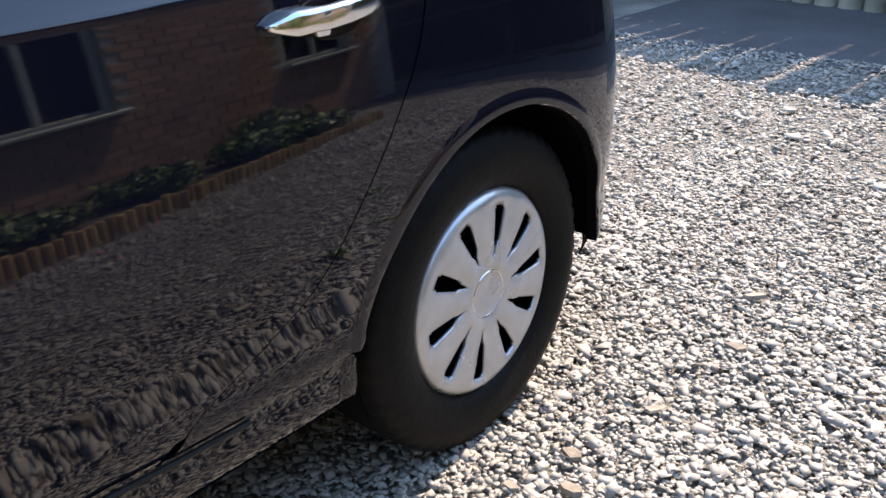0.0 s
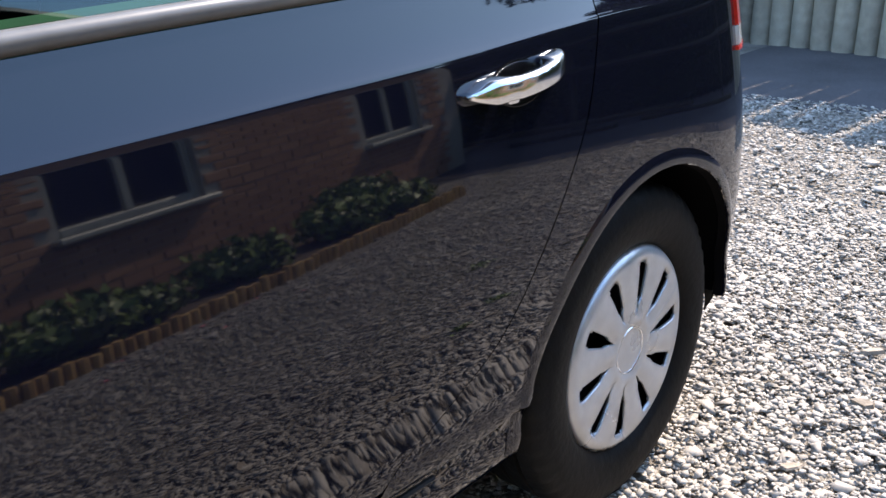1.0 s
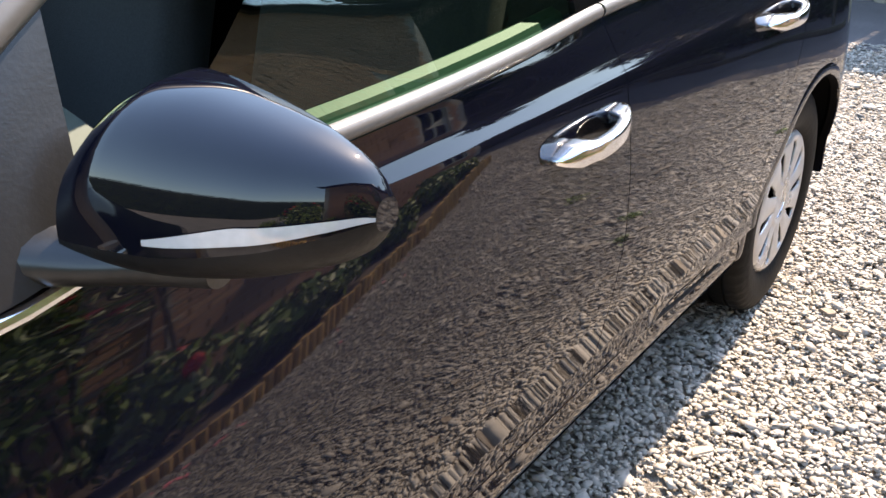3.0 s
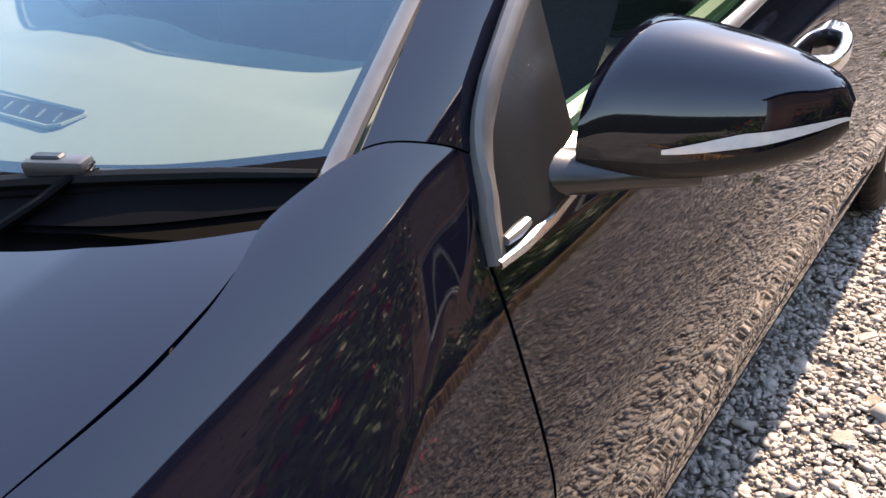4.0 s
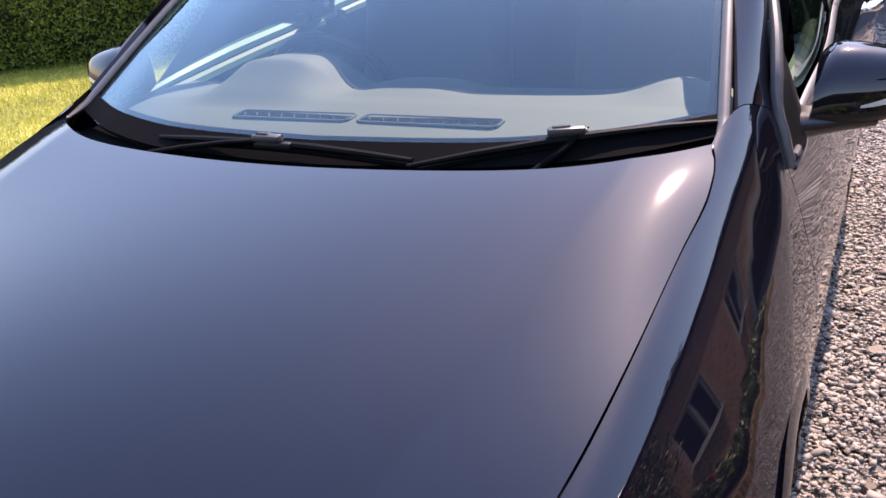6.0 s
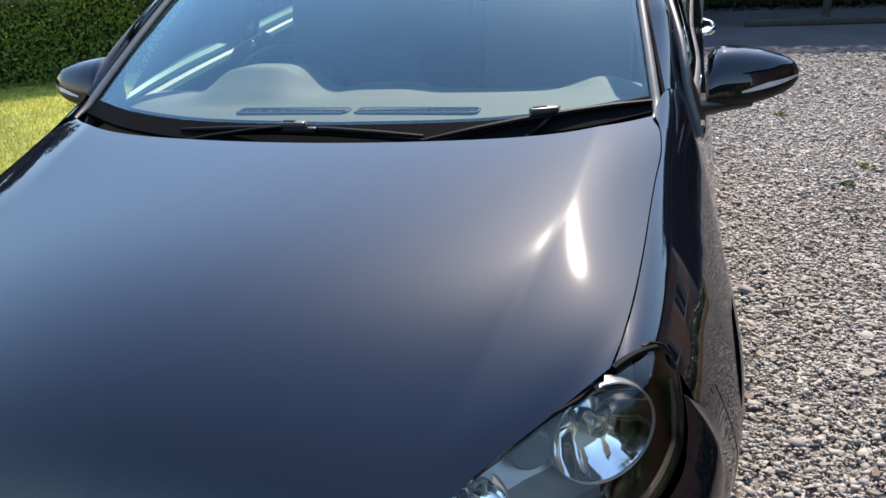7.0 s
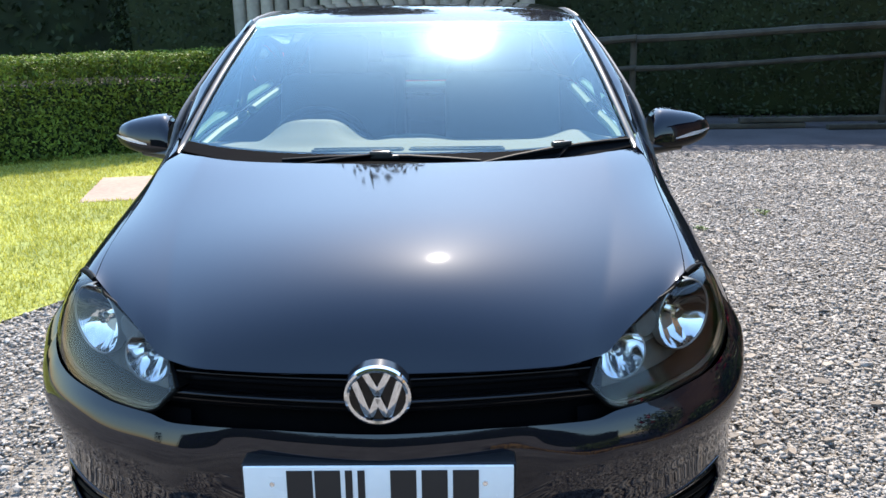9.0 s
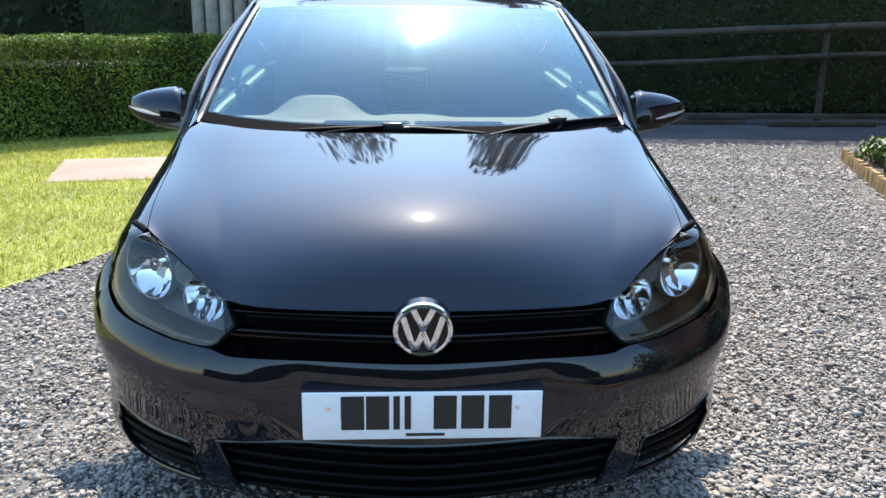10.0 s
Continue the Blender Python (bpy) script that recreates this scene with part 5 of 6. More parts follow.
# ---- ground ----
def sheet(name, pts, z, material, label, category):
    bm = bmesh.new()
    bm.faces.new([bm.verts.new((x, y, z)) for x, y in pts])
    me = bpy.data.meshes.new(name)
    bm.to_mesh(me)
    bm.free()
    me.materials.append(material)
    return tagged(new(name, me), label, category, kind="structure")


sheet("ground", [(-400, -400), (400, -400), (400, 400), (-400, 400)], -0.012, GROUND, "loose grey gravel drive around the parked car", "ground")
sheet("lawn", [(-2.55, 0.4), (-1.72, 2.08), (-1.35, 3.3), (-1.6, 6.3), (-2.6, 9.2), (-14, 9.4), (-14, 0.4)], 0.004, LAWN, "short sunlit mown lawn beside the drive", "lawn")
sheet("tarmac", [(-1.3, 6.25), (6.5, 6.6), (8, 12), (-1.3, 12)], -0.004, TARMAC, "dark worn tarmac at the end of the drive", "pavement")


def stones(name, boxes, label):
    """Loose angular chippings, one mesh of many small stones."""
    rng = np.random.default_rng(5)
    cube = np.array([(x, y, z) for x in (-1, 1) for y in (-1, 1) for z in (-1, 1)], float) * 0.5
    quads = np.array([(0, 1, 3, 2), (4, 6, 7, 5), (0, 4, 5, 1), (2, 3, 7, 6), (1, 5, 7, 3)])
    allv, allf, base = [], [], 0
    for x0, x1, y0, y1, per, big in boxes:
        n = int((x1 - x0) * (y1 - y0) * per)
        pos = np.stack([rng.uniform(x0, x1, n), rng.uniform(y0, y1, n), rng.uniform(-0.004, 0.008, n)], 1)
        clear = ~((np.abs(pos[:, 0]) < 0.42) & (pos[:, 1] > -0.3) & (pos[:, 1] < 3.0))
        lawn_side = (pos[:, 1] > 0.4) & (pos[:, 0] < np.interp(pos[:, 1], [0.4, 2.08, 3.3, 6.3], [-2.55, -1.72, -1.35, -1.3]))
        pos = pos[clear & ~lawn_side]
        n = len(pos)
        L = 0.86 * big * rng.lognormal(0, 0.40, (n, 1))
        size = np.concatenate([L, L * rng.uniform(0.5, 0.9, (n, 1)), L * rng.uniform(0.12, 0.30, (n, 1))], 1)
        v = cube[None] * size[:, None] * (1 + rng.uniform(-0.42, 0.42, (n, 8, 3)))
        yaw, tx, ty = rng.uniform(0, 6.28, n), rng.normal(0, 0.24, n), rng.normal(0, 0.24, n)
        for ang, (i, j) in ((tx, (1, 2)), (ty, (0, 2)), (yaw, (0, 1))):
            c, s = np.cos(ang)[:, None], np.sin(ang)[:, None]
            a, b = v[..., i].copy(), v[..., j].copy()
            v[..., i], v[..., j] = c * a - s * b, s * a + c * b
        v += pos[:, None]
        allv.append(v.reshape(-1, 3))
        allf.append((quads[None] + (base + 8 * np.arange(n))[:, None, None]).reshape(-1, 4))
        base += 8 * n
    V, F = np.concatenate(allv), np.concatenate(allf)
    me = bpy.data.meshes.new(name)
    me.vertices.add(len(V))
    me.vertices.foreach_set("co", V.ravel())
    me.loops.add(F.size)
    me.loops.foreach_set("vertex_index", F.ravel().astype(np.int32))
    me.polygons.add(len(F))
    me.polygons.foreach_set("loop_start", np.arange(0, F.size, 4, dtype=np.int32))
    me.materials.append(STONE)
    me.update(calc_edges=True)
    me.validate()
    return tagged(new(name, me), label, "gravel", kind="stuff")


stones("gravel", [(0.42, 1.9, 0.9, 4.6, 10000, 0.0122), (0.42, 2.2, -1.2, 0.9, 8000, 0.0122), (1.9, 3.4, 0.0, 5.0, 5800, 0.0125), (3.0, 5.2, -0.5, 6.0, 1200, 0.017),
                  (-1.3, 5.2, 4.6, 6.5, 2300, 0.0155), (-1.3, 0.72, 3.0, 4.6, 2800, 0.015), (-2.9, -0.72, -1.0, 3.2, 4000, 0.013), (-0.95, 1.8, -1.5, -0.2, 4500, 0.013)],
       "loose angular grey gravel chippings on the drive")



def flakes(name, count, label):
    """Larger flat stones lying here and there on the chippings."""
    rng = np.random.default_rng(17)
    verts, faces = [], []
    for _ in range(count):
        x, y = rng.uniform(0.95, 3.4), rng.uniform(-0.8, 5.6)
        r, th, n = rng.uniform(0.013, 0.027), rng.uniform(0.004, 0.010), int(rng.integers(5, 8))
        tilt = Matrix.Rotation(rng.uniform(0, 6.28), 4, "Z") @ Matrix.Rotation(rng.normal(0, 0.22), 4, "X")
        base = len(verts)
        rad = [r * rng.uniform(0.6, 1.15) for _ in range(n)]
        for z, k in ((0.0, 1.0), (th, 0.86)):
            for i in range(n):
                a = 2 * math.pi * i / n
                p = tilt @ Vector((rad[i] * k * math.cos(a) * 1.35, rad[i] * k * math.sin(a) * 0.8, z))
                verts.append((x + p.x, y + p.y, 0.006 + p.z))
        faces.append([base + n + i for i in range(n)])
        faces += [[base + i, base + (i + 1) % n, base + n + (i + 1) % n, base + n + i] for i in range(n)]
    return tagged(put(name, mesh_of(name, verts, faces, FLAKE, False)), label, "stones", kind="stuff")


flakes("stone_flakes", 420, "larger brown and grey stone flakes on the gravel")

# ---- leaves, grass ----
def leaf_cloud(name, centres, normals, size, material, droop=0.5, seed=1, parent=None, label="", category="", kind=""):
    """Many small folded leaves at given points, one mesh."""
    rng = np.random.default_rng(seed)
    n = len(centres)
    d = rng.normal(0, 1, (n, 3)) * droop + normals
    d /= np.linalg.norm(d, axis=1, keepdims=True)
    a = np.cross(d, rng.normal(0, 1, (n, 3)))
    a /= np.linalg.norm(a, axis=1, keepdims=True)
    b = np.cross(d, a)
    s = size * rng.uniform(0.6, 1.4, (n, 1))
    V = np.stack([centres - a * s, centres + b * s * 0.45 + d * s * 0.1, centres + a * s, centres - b * s * 0.45 + d * s * 0.1], 1).reshape(-1, 3)
    F = np.arange(4 * n).reshape(-1, 4)
    me = bpy.data.meshes.new(name)
    me.vertices.add(len(V))
    me.vertices.foreach_set("co", V.ravel())
    me.loops.add(F.size)
    me.loops.foreach_set("vertex_index", F.ravel().astype(np.int32))
    me.polygons.add(len(F))
    me.polygons.foreach_set("loop_start", np.arange(0, F.size, 4, dtype=np.int32))
    me.materials.append(material)
    me.update(calc_edges=True)
    ob = new(name, me)
    if parent is not None:
        ob.parent = parent
    return tagged(ob, label, category, kind=kind)


def shell_points(rng, n, size, ragged):
    """Points on and just under the faces of a box with a wavy skin, and their outward ways."""
    sx, sy, sz = size
    areas = np.array([sy * sz, sy * sz, sx * sz, sx * sz, sx * sy * 1.4])
    f = rng.choice(5, n, p=areas / areas.sum())
    u, w = rng.uniform(-0.5, 0.5, n), rng.uniform(-0.5, 0.5, n)
    depth = np.abs(rng.normal(0, ragged, n))
    P, N = np.zeros((n, 3)), np.zeros((n, 3))
    for k, (ax, sign) in enumerate(((0, 1), (0, -1), (1, 1), (1, -1), (2, 1))):
        m = f == k
        other = [i for i in range(3) if i != ax]
        P[m, ax] = sign * (0.5 * size[ax])
        P[m, other[0]], P[m, other[1]] = u[m] * size[other[0]], w[m] * size[other[1]]
        N[m, ax] = sign
    wave = 0.03 * np.sin(P[:, 0] * 5.1 + P[:, 2] * 3) + 0.03 * np.sin(P[:, 1] * 4.3 + P[:, 2] * 5 + 1.3)
    wave = np.where(f == 4, 0.5 * wave + 0.02 * np.sin(P[:, 0] * 17.0) * np.sin(P[:, 0] * 7.3 + P[:, 1] * 11.0), wave)
    P += N * (wave - depth)[:, None]
    return P, N


def hedge(a, b, height, depth, count, material, leaf, label, name="hedge", seed=3):
    """A clipped hedge from a to b: near-black core for inner shade, a skin of leaves."""
    a, b = Vector((*a, 0)), Vector((*b, 0))
    length, ang = (b - a).length, math.atan2(b.y - a.y, b.x - a.x)
    h = thing(name, label, "hedge", Matrix.Translation((a + b) / 2) @ Matrix.Rotation(ang, 4, "Z"))
    rng = np.random.default_rng(seed)
    P, N = shell_points(rng, count, (length, depth, height), 0.07)
    P[:, 2] += height / 2
    leaf_cloud("leaves", P, N + np.array((0, 0, 0.3)), leaf, material, 0.7, seed, h)
    # solid near-black core stands in for the shade between the leaves
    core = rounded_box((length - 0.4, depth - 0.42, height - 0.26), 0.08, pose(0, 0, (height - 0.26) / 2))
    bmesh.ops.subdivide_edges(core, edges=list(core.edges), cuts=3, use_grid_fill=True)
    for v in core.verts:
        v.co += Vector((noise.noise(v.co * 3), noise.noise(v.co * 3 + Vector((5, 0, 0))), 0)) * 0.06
    part("shade_core", core, LEAF_SHADED, h)
    return h


hedge((-9.2, 3.3), (-2.1, 8.36), 1.02, 1.3, 120000, LEAF, 0.021, "neatly clipped green hedge behind the lawn, tips lit by the sun")
# the next two take the leaf colour that is darkened for shade
hedge((-4.5, 10.6), (12.5, 10.0), 3.4, 1.8, 95000, LEAF_SHADED, 0.034, "tall hedge behind the rail fence, shade put into its leaf colour", seed=8)
hedge((-16, 8.5), (-3.9, 12.0), 4.2, 2.0, 22000, LEAF_SHADED, 0.06, "tall hedge behind the clipped one, shade put into its leaf colour", seed=9)

# unseen hedge, added so that the car's front reflects something dark
hedge((-18, -15.5), (16, -16.5), 4.6, 2.2, 26000, LEAF_SHADED, 0.085, "unseen dark hedge behind the viewpoint, added to darken reflections", seed=12)


def grass(name, count, label):
    rng = np.random.default_rng(11)
    P = np.stack([rng.uniform(-6.5, -1.2, count), rng.uniform(0.5, 6.6, count)], 1)
    edge = np.interp(P[:, 1], [0.4, 2.08, 3.3, 6.3], [-2.55, -1.72, -1.35, -1.3])
    P = P[P[:, 0] < edge + rng.normal(0, 0.03, count)]
    # no blades on the slab
    c, s = math.cos(radians(12)), math.sin(radians(12))
    q = P - np.array((-2.45, 4.85))
    P = P[(np.abs(q[:, 0] * c + q[:, 1] * s) > 0.46) | (np.abs(q[:, 1] * c - q[:, 0] * s) > 0.53)]
    n = len(P)
    h = rng.uniform(0.018, 0.045, n)
    ang = rng.uniform(0, 6.28, n)
    lean = rng.normal(0, 0.014, (n, 2))
    w = 0.004
    dx, dy = np.cos(ang) * w, np.sin(ang) * w
    z0 = np.full(n, 0.003)
    V = np.stack([np.stack([P[:, 0] - dx, P[:, 1] - dy, z0], 1), np.stack([P[:, 0] + dx, P[:, 1] + dy, z0], 1),
                  np.stack([P[:, 0] + lean[:, 0], P[:, 1] + lean[:, 1], h], 1)], 1).reshape(-1, 3)
    F = np.arange(3 * n)
    me = bpy.data.meshes.new(name)
    me.vertices.add(len(V))
    me.vertices.foreach_set("co", V.ravel())
    me.loops.add(len(F))
    me.loops.foreach_set("vertex_index", F.astype(np.int32))
    me.polygons.add(n)
    me.polygons.foreach_set("loop_start", np.arange(0, 3 * n, 3, dtype=np.int32))
    me.materials.append(GRASS)
    me.update(calc_edges=True)
    return tagged(new(name, me), label, "grass", kind="stuff")


grass("grass", 90000, "short green grass blades on the lawn")

# concrete slab in the lawn
slab = part("stone_slab", rounded_box((0.95, 1.1, 0.04), 0.008, pose(-2.45, 4.85, -0.010, 0, 0, 12)), SLAB, None)
tagged(slab, "pale concrete slab set flush in the lawn", "slab")


# ---- palisade and rail fence ----
def post_mesh(r, h, half=True, n=10):
    bm = bmesh.new()
    rings = []
    for z, k in ((0.0, 1.0), (h * 0.5, 0.97), (h - 0.02, 0.95), (h, 0.8)):
        rings.append([bm.verts.new((r * k * math.cos(2 * math.pi * i / n), r * k * math.sin(2 * math.pi * i / n), z)) for i in range(n)])
    for a, b in zip(rings, rings[1:]):
        for i in range(n):
            bm.faces.new((a[i], a[(i + 1) % n], b[(i + 1) % n], b[i]))
    bm.faces.new(rings[-1])
    return bm


pal = thing("palisade", "tall grey palisade of weathered round posts", "fence")
bm = post_mesh(0.091, 2.9)
me = bpy.data.meshes.new("post")
bm.to_mesh(me)
bm.free()
me.materials.append(POST)
me.polygons.foreach_set("use_smooth", [True] * len(me.polygons))
me.set_sharp_from_angle(angle=radians(40))
rng = random.Random(4)
for i in range(20):
    x = -2.55 + 0.186 * i
    y = 9.0 - 0.26 * (x + 2.55)
    put("post", me, pal, m=pose(x, y, -0.02 - rng.random() * 0.05, rng.uniform(-0.6, 0.6), rng.uniform(-0.5, 0.5), rng.uniform(0, 360)) @ Matrix.Diagonal((*[rng.uniform(0.96, 1.06)] * 2, 1, 1)))

fence = thing("rail_fence", "rustic fence of round rails on short posts", "fence")
for z, sag, thick in ((1.075, 0.012, 0.046), (0.72, 0.02, 0.034)):
    for x0 in (-0.78, 2.36, 5.5, 8.64):
        pts = [(x0 + 3.16 * k / 6, 8.5 + 0.01 * k, z + 0.043 * (x0 + 3.16 * k / 6 - 2.4) - sag * math.sin(math.pi * k / 6) + 0.008 * math.sin(x0 * 7 + k)) for k in range(7)]
        part("rail", tube(pts, [thick + 0.004 * math.sin(3 * k + x0) for k in range(7)], 8), RAIL, fence)
for x in (-0.78, 2.36, 5.5, 8.64, 11.8):
    bm = post_mesh(0.042, 1.14 + 0.043 * (x - 2.4))
    bmesh.ops.transform(bm, matrix=pose(x, 8.64, -0.02), verts=bm.verts)
    part("post", bm, RAIL, fence)
for x0, x1, y, z in ((1.5, 4.4, 8.25, 0.05), (3.6, 7.5, 8.32, 0.12), (4.6, 6.0, 8.1, 0.05)):
    b = part("timber", rounded_box((x1 - x0, 0.10, 0.06), 0.008, pose((x0 + x1) / 2, y, z - 0.02, 0, 0, 1.5)), RAIL, None)
    tagged(b, "old timber lying at the foot of the fence", "timber")


# ---- trees behind the fence ----
def tree(x, y, h, spread, seed):
    t = thing("tree", "tall broadleaf tree with leaves coloured dark as in shade", "tree", pose(x, y, 0))
    rng = np.random.default_rng(seed)
    trunk = tube([(0, 0, -0.05), (0.05, 0, h * 0.25), (-0.08, 0.1, h * 0.55), (0.0, 0.0, h * 0.85)], [0.34, 0.27, 0.16, 0.04], 10)
    part("trunk", trunk, BARK, t)
    centres = []
    for k in range(11):
        a, zz = rng.uniform(0, 6.28), h * rng.uniform(0.38, 0.9)
        reach = spread * rng.uniform(0.5, 1.0) * (1.15 - zz / h)
        tip = Vector((math.cos(a) * reach, math.sin(a) * reach, zz + rng.uniform(0.1, 0.8)))
        root = Vector((0, 0, zz * 0.75))
        part("limb", tube([root, root.lerp(tip, 0.5) + Vector((0, 0, 0.2)), tip], [0.06, 0.04, 0.012], 6), BARK, t)
        for q in range(3):
            centres.append((np.array(root.lerp(tip, 0.55 + 0.25 * q)) + rng.normal(0, 0.25, 3), spread * rng.uniform(0.16, 0.34)))
    P, N = [], []
    for c, r in centres:
        n = 420
        d = rng.normal(0, 1, (n, 3))
        d /= np.linalg.norm(d, axis=1, keepdims=True)
        P.append(c + d * r * rng.uniform(0.35, 1.1, (n, 1)) * np.array((1, 1, 0.75)))
        N.append(d)
    leaf_cloud("crown", np.concatenate(P), np.concatenate(N), 0.15, LEAF_SHADED, 0.8, seed, t)
    return t


for k, (x, y, h, sp) in enumerate(((-12.5, 22, 9.5, 4.2), (-2.1, 22, 13.5, 4.2), (3.6, 22, 11.9, 3.8), (9.8, 22.5, 9.0, 3.8), (15, 21, 10.0, 4.2), (-17.5, 14, 9.5, 3.4), (15.5, 12, 9.0, 3.2), (10.8, 15.2, 8.0, 3.0), (7.2, 19.5, 10.8, 3.0))):
    tagged(tree(x, y, h, sp, 20 + k), group="trees behind the fence")

# ---- house beside the drive ----
HOUSE = Matrix.Translation((3.90, 0, 0)) @ Matrix.Rotation(-math.atan(0.30), 4, "Z")
# in the house's own frame y runs along the wall, x points indoors
WINDOWS = [(3.05, 4.15, 0.75, 1.85), (6.05, 7.05, 0.75, 1.85)]
house = thing("house", "red-brown brick house with white-framed windows", "house", HOUSE)
Y0, Y1, TOP = -1.8, 7.6, 3.0
bm = bmesh.new()
ys = sorted({Y0, Y1, *[w[0] for w in WINDOWS], *[w[1] for w in WINDOWS]})
zs = [0.0, 0.75, 1.85, TOP]
for a, b in zip(ys, ys[1:]):
    for c, d in zip(zs, zs[1:]):
        if not any(w[0] <= a and b <= w[1] and w[2] <= c and d <= w[3] for w in WINDOWS):
            box(bm, 0.012, 0.25, a, b, c, d)
box(bm, 0.012, 6, Y0 - 0.25, Y0, 0, TOP)
box(bm, 0.012, 6, Y1, Y1 + 0.25, 0, TOP)
box(bm, 6, 6.25, Y0, Y1, 0, TOP)
wall = part("wall", bm, MORTAR, house, smooth=False)
for y0, y1, z0, z1 in WINDOWS:
    w = thing("window", "white-framed house window", "")
    w.parent = house
    for a, b, c, d in ((y0, y0 + 0.06, z0, z1), (y1 - 0.06, y1, z0, z1), (y0 + 0.06, y1 - 0.06, z0, z0 + 0.06), (y0 + 0.06, y1 - 0.06, z1 - 0.06, z1),
                       ((y0 + y1) / 2 - 0.03, (y0 + y1) / 2 + 0.03, z0 + 0.06, z1 - 0.06)):
        part("frame", rounded_box((0.06, b - a, d - c), 0.006, pose(0.09, (a + b) / 2, (c + d) / 2), 1), UPVC, w)
    part("pane", rounded_box((0.012, y1 - y0 - 0.1, z1 - z0 - 0.1), 0.002, pose(0.10, (y0 + y1) / 2, (z0 + z1) / 2), 1), PANE, w)
    part("sill", rounded_box((0.16, y1 - y0 + 0.1, 0.05), 0.008, pose(0.0, (y0 + y1) / 2, z0 - 0.025), 1), UPVC, w)
bm = bmesh.new()
for a, b in (((-0.14, TOP + 0.02), (3.1, TOP + 1.5)), ((6.65, TOP + 0.02), (3.1, TOP + 1.5))):
    vs = [bm.verts.new((a[0], Y0 - 0.4, a[1])), bm.verts.new((a[0], Y1 + 0.4, a[1])), bm.verts.new((b[0], Y1 + 0.4, b[1])), bm.verts.new((b[0], Y0 - 0.4, b[1]))]
    up = [bm.verts.new(v.co + Vector((0, 0, 0.08))) for v in vs]
    bm.faces.new(vs)
    bm.faces.new(up)
    for k in range(4):
        bm.faces.new((vs[k], vs[(k + 1) % 4], up[(k + 1) % 4], up[k]))
part("roof", bm, ROOF, house, "dark tiled roof", smooth=False)
part("gutter", tube([(-0.17, Y0 - 0.4, TOP + 0.02), (-0.17, Y1 + 0.4, TOP + 0.02)], 0.055, 10), GLOSS_BLACK, house, "black gutter")
part("fascia", rounded_box((0.03, Y1 - Y0 + 0.8, 0.16), 0.004, pose(-0.10, (Y0 + Y1) / 2, TOP), 1), FASCIA, house)
part("soffit", rounded_box((0.10, Y1 - Y0 + 0.8, 0.02), 0.004, pose(-0.04, (Y0 + Y1) / 2, TOP - 0.05), 1), FASCIA, house)

# flower bed along the wall, with log edging
sheet("flower_bed", [tuple((HOUSE @ Vector(p))[:2]) for p in ((-1.22, -4.5, 0), (0.0, -4.5, 0), (0.0, 5.4, 0), (-1.22, 5.4, 0))], 0.05, EARTH, "dark earth of the flower bed by the house", "flower bed")
edging = thing("log_edging", "row of short upright orange-brown edging logs", "edging", HOUSE)
bm = post_mesh(0.028, 0.145, n=8)
log_me = bpy.data.meshes.new("log")
bm.to_mesh(log_me)
bm.free()
log_me.materials.append(LOG)
log_me.polygons.foreach_set("use_smooth", [True] * len(log_me.polygons))
log_me.set_sharp_from_angle(angle=radians(40))
for i in range(167):
    y = -4.2 + i * 0.0575
    put("log", log_me, edging, m=pose(-1.24 + rng.uniform(-0.006, 0.006), y, -0.03 + rng.uniform(-0.015, 0.012), rng.uniform(-2, 2), rng.uniform(-2, 2), rng.uniform(0, 360)))


def shrub(x, y, r, h, count, leaf, material, label, seed, flowers=0):
    p = HOUSE @ Vector((x, y, 0.04))
    s = thing("shrub", label, "shrub", Matrix.Translation(p))
    rng = np.random.default_rng(seed)
    for k in range(5):
        a = rng.uniform(0, 6.28)
        part("stem", tube([(0, 0, -0.03), (0.3 * r * math.cos(a), 0.3 * r * math.sin(a), h * 0.5), (0.7 * r * math.cos(a), 0.7 * r * math.sin(a), h * 0.9)], [0.014, 0.01, 0.004], 6), BARK, s)
    d = rng.normal(0, 1, (count, 3))
    d /= np.linalg.norm(d, axis=1, keepdims=True)
    k = rng.uniform(0.3, 1.05, (count, 1)) * (1 + 0.25 * np.sin(d[:, :1] * 7 + seed) * np.cos(d[:, 1:2] * 6))
    P = d * k * np.array((r, r, h * 0.5)) + np.array((0, 0, h * 0.55))
    P[:, 2] = np.maximum(P[:, 2], 0.02)
    leaf_cloud("foliage", P, d, leaf, material, 0.8, seed, s)
    for _ in range(flowers):
        e = rng.normal(0, 1, 3)
        e[2] = abs(e[2])
        e[0] = -abs(e[0])
        e /= np.linalg.norm(e)
        c = e * np.array((r, r, h * 0.5)) * rng.uniform(0.85, 1.08) + np.array((0, 0, h * 0.55))
        q = rng.normal(0, 1, (26, 3))
        q /= np.linalg.norm(q, axis=1, keepdims=True)
        leaf_cloud("flower", c + q * 0.028, q, 0.03, ROSE, 0.3, int(rng.integers(999)), s, "red rose bloom")
    return s


GREEN = mat("shrub_leaves", (0.045, 0.085, 0.015), 0.5, vary=0.5, scale=5, random_island=0.9, second=(0.2, 0.27, 0.05))
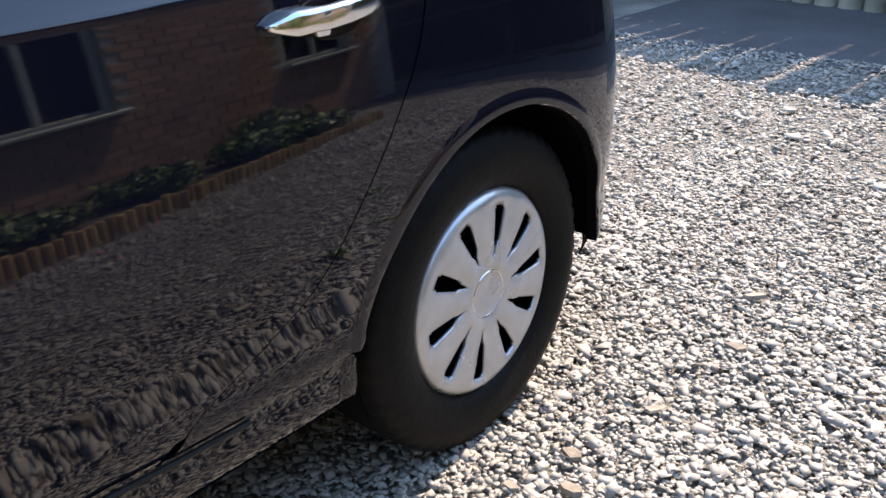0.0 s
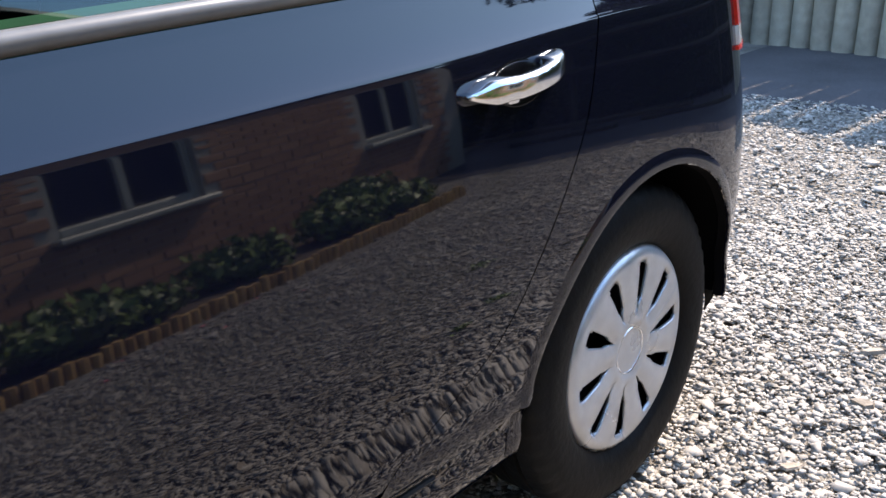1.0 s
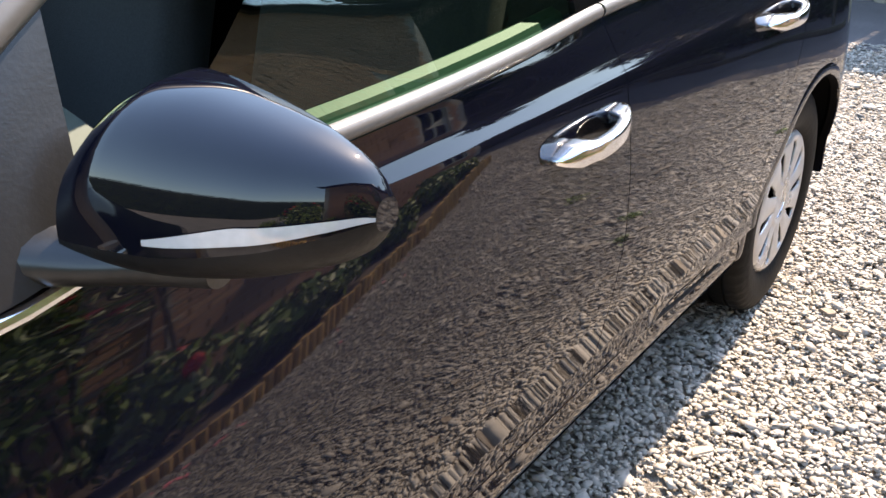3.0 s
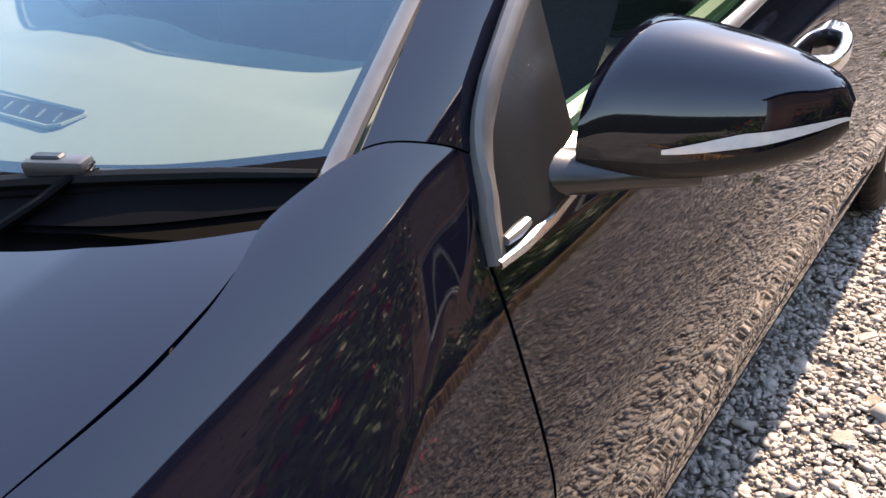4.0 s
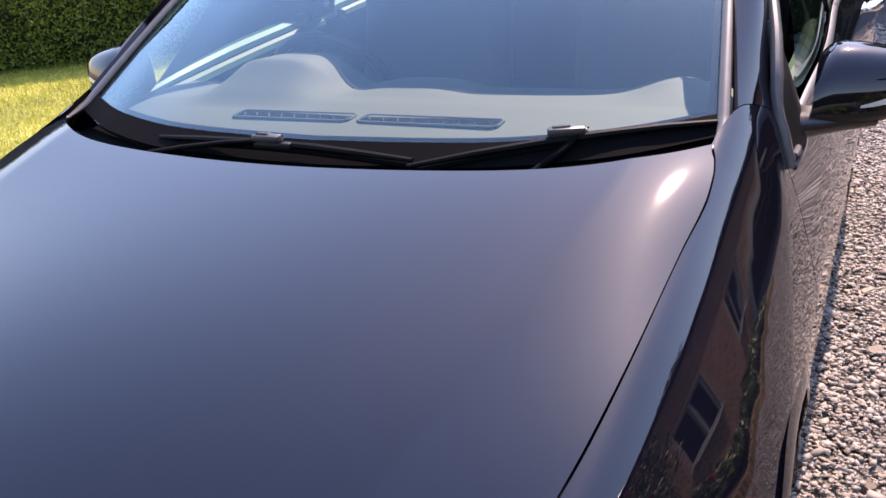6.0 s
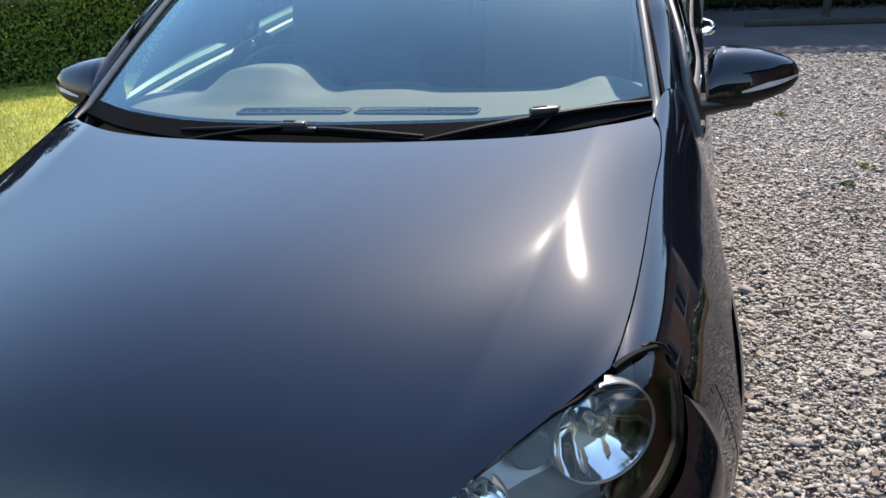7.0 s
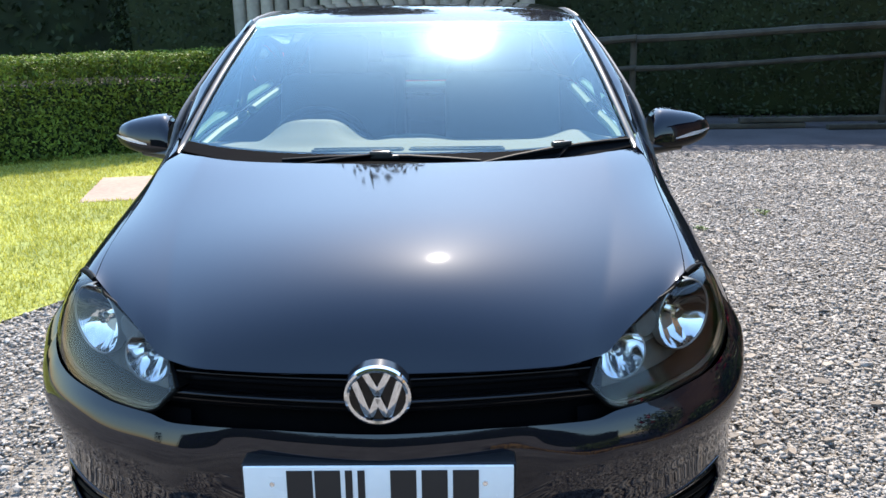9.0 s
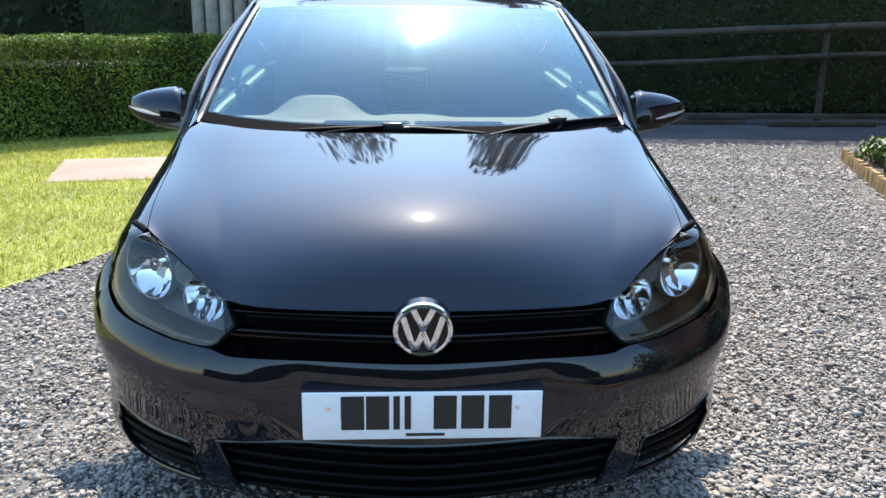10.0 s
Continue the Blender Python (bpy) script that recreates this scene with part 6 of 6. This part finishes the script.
spots = [(-0.7, -3.2, 0.4, 0.6, 0), (-0.62, -2.1, 0.45, 1.3, 8), (-0.7, -1.2, 0.36, 0.5, 0), (-0.55, -0.35, 0.45, 1.5, 12), (-0.75, 0.4, 0.36, 0.6, 3),
         (-0.55, 1.05, 0.48, 2.2, 22), (-0.72, 1.72, 0.30, 0.5, 2), (-0.85, 2.35, 0.3, 0.3, 0), (-0.8, 2.7, 0.30, 0.24, 0), (-0.8, 3.5, 0.30, 0.26, 0), (-0.82, 4.4, 0.30, 0.26, 0), (-0.85, 4.95, 0.34, 0.24, 0), (-0.45, 5.05, 0.32, 0.34, 0)]
for k, (x, y, r, h, fl) in enumerate(spots):
    tagged(shrub(x, y, r, h, 1500 if h < 1 else 2600 if h < 2 else 4500, 0.038, GREEN, "leafy rose bush with red blooms by the brick wall" if fl else "low green bedding shrub behind the log edging", 60 + k, fl),
           group="plants in the bed")

# pale trellis on the wall behind the roses
trellis = thing("trellis", "weathered pale wooden trellis fixed to the brick wall", "trellis", HOUSE)
for y in (1.55, 2.0, 2.45):
    part("upright", rounded_box((0.02, 0.03, 1.75), 0.003, pose(-0.025, y, 1.0), 1), POST, trellis)
for k in range(8):
    part("slat", rounded_box((0.014, 1.0, 0.024), 0.002, pose(-0.043, 2.0, 0.3 + 0.21 * k), 1), POST, trellis)

# a climbing rose over the trellis
climber = thing("climbing_rose", "climbing rose with red blooms trained over the trellis", "plant")
crng = np.random.default_rng(44)
spots = []
for k in range(5):
    y = 1.6 + 0.2 * k
    stem = [HOUSE @ Vector((-0.07 - 0.03 * j, y + 0.10 * math.sin(2.1 * k + 0.9 * j), 0.02 + 0.52 * j)) for j in range(6)]
    part("stem", tube(stem, [0.012, 0.011, 0.010, 0.008, 0.006, 0.004], 6), BARK, climber)
for k in range(26):
    c = np.array(HOUSE @ Vector((-0.16 - abs(crng.normal(0, 0.08)), 2.0 + crng.normal(0, 0.42), 2.0 + crng.normal(0, 0.42))))
    spots.append(c + crng.normal(0, 0.10, (70, 3)))
    if k % 3 == 0:
        q = crng.normal(0, 1, (26, 3))
        q /= np.linalg.norm(q, axis=1, keepdims=True)
        leaf_cloud("flower", c + np.array((-0.10, 0, 0.03)) + q * 0.032, q, 0.034, ROSE, 0.3, 300 + k, climber, "red rose bloom")
spots = np.concatenate(spots)
leaf_cloud("foliage", spots, crng.normal(0, 1, spots.shape), 0.04, GREEN, 0.8, 45, climber)

# fallen petals by the edging, and weeds in the gravel
prng = np.random.default_rng(31)
spot = np.array([tuple(HOUSE @ Vector((-1.3 - abs(prng.normal(0, 0.22)), prng.uniform(-2.0, 3.0), 0.0))) for _ in range(70)])
spot[:, 2] = 0.014
leaf_cloud("fallen_petals", spot, np.tile((0.0, 0.0, 1.0), (70, 1)), 0.016, PETAL, 0.25, 5, None, "pink rose petals fallen on the gravel", "petals", "stuff")
weeds = []
for wx, wy, wr in ((1.75, 3.15, 0.05), (1.62, 2.85, 0.035), (2.3, 3.6, 0.06), (1.45, 4.3, 0.04)):
    d = prng.normal(0, 1, (60, 3)) * np.array((1, 1, 0.25)) * wr * 0.5
    d[:, 2] = np.abs(d[:, 2]) + 0.012
    weeds.append(d + np.array((wx, wy, 0.0)))
leaf_cloud("weeds", np.concatenate(weeds), np.tile((0.0, 0.0, 1.0), (240, 1)), 0.012, GREEN, 0.8, 7, None, "small yellow-green weeds growing in the gravel", "weeds", "stuff")

# bricks last: 300 of their own near the car, the rest of the wall in one mesh
brick_me = bpy.data.meshes.new("brick")
bm = rounded_box((0.10, 0.215, 0.065), 0.004, None, 1)
bm.to_mesh(brick_me)
bm.free()
brick_me.materials.append(BRICK)
verts, faces, single = [], [], 0
cube = [(x, y, z) for x in (-0.5, 0.5) for y in (-0.5, 0.5) for z in (-0.5, 0.5)]
quads = [(0, 1, 3, 2), (4, 6, 7, 5), (0, 4, 5, 1), (2, 3, 7, 6), (0, 2, 6, 4), (1, 5, 7, 3)]
for row in range(39):
    z = 0.0375 + row * 0.075
    for col in range(54):
        y = Y0 + 0.11 + col * 0.225 + (0.1125 if row % 2 else 0)
        if y > Y1 - 0.11 or any(w[0] - 0.1 < y < w[1] + 0.1 and w[2] - 0.09 < z < w[3] + 0.03 for w in WINDOWS):
            continue
        dx = rng.uniform(-0.003, 0.003)
        if 0.4 < y < 4.6 and 8 <= row < 24 and single < 300:
            put("brick", brick_me, wall, m=pose(0.052 + dx, y, z))
            single += 1
        else:
            k = len(verts)
            verts += [(0.052 + dx + 0.1 * a, y + 0.215 * b, z + 0.065 * c) for a, b, c in cube]
            faces += [[k + q for q in f] for f in quads]
tagged(put("brickwork", mesh_of("brickwork", verts, faces, BRICK, False), wall), "rest of the brick courses", kind="stuff")
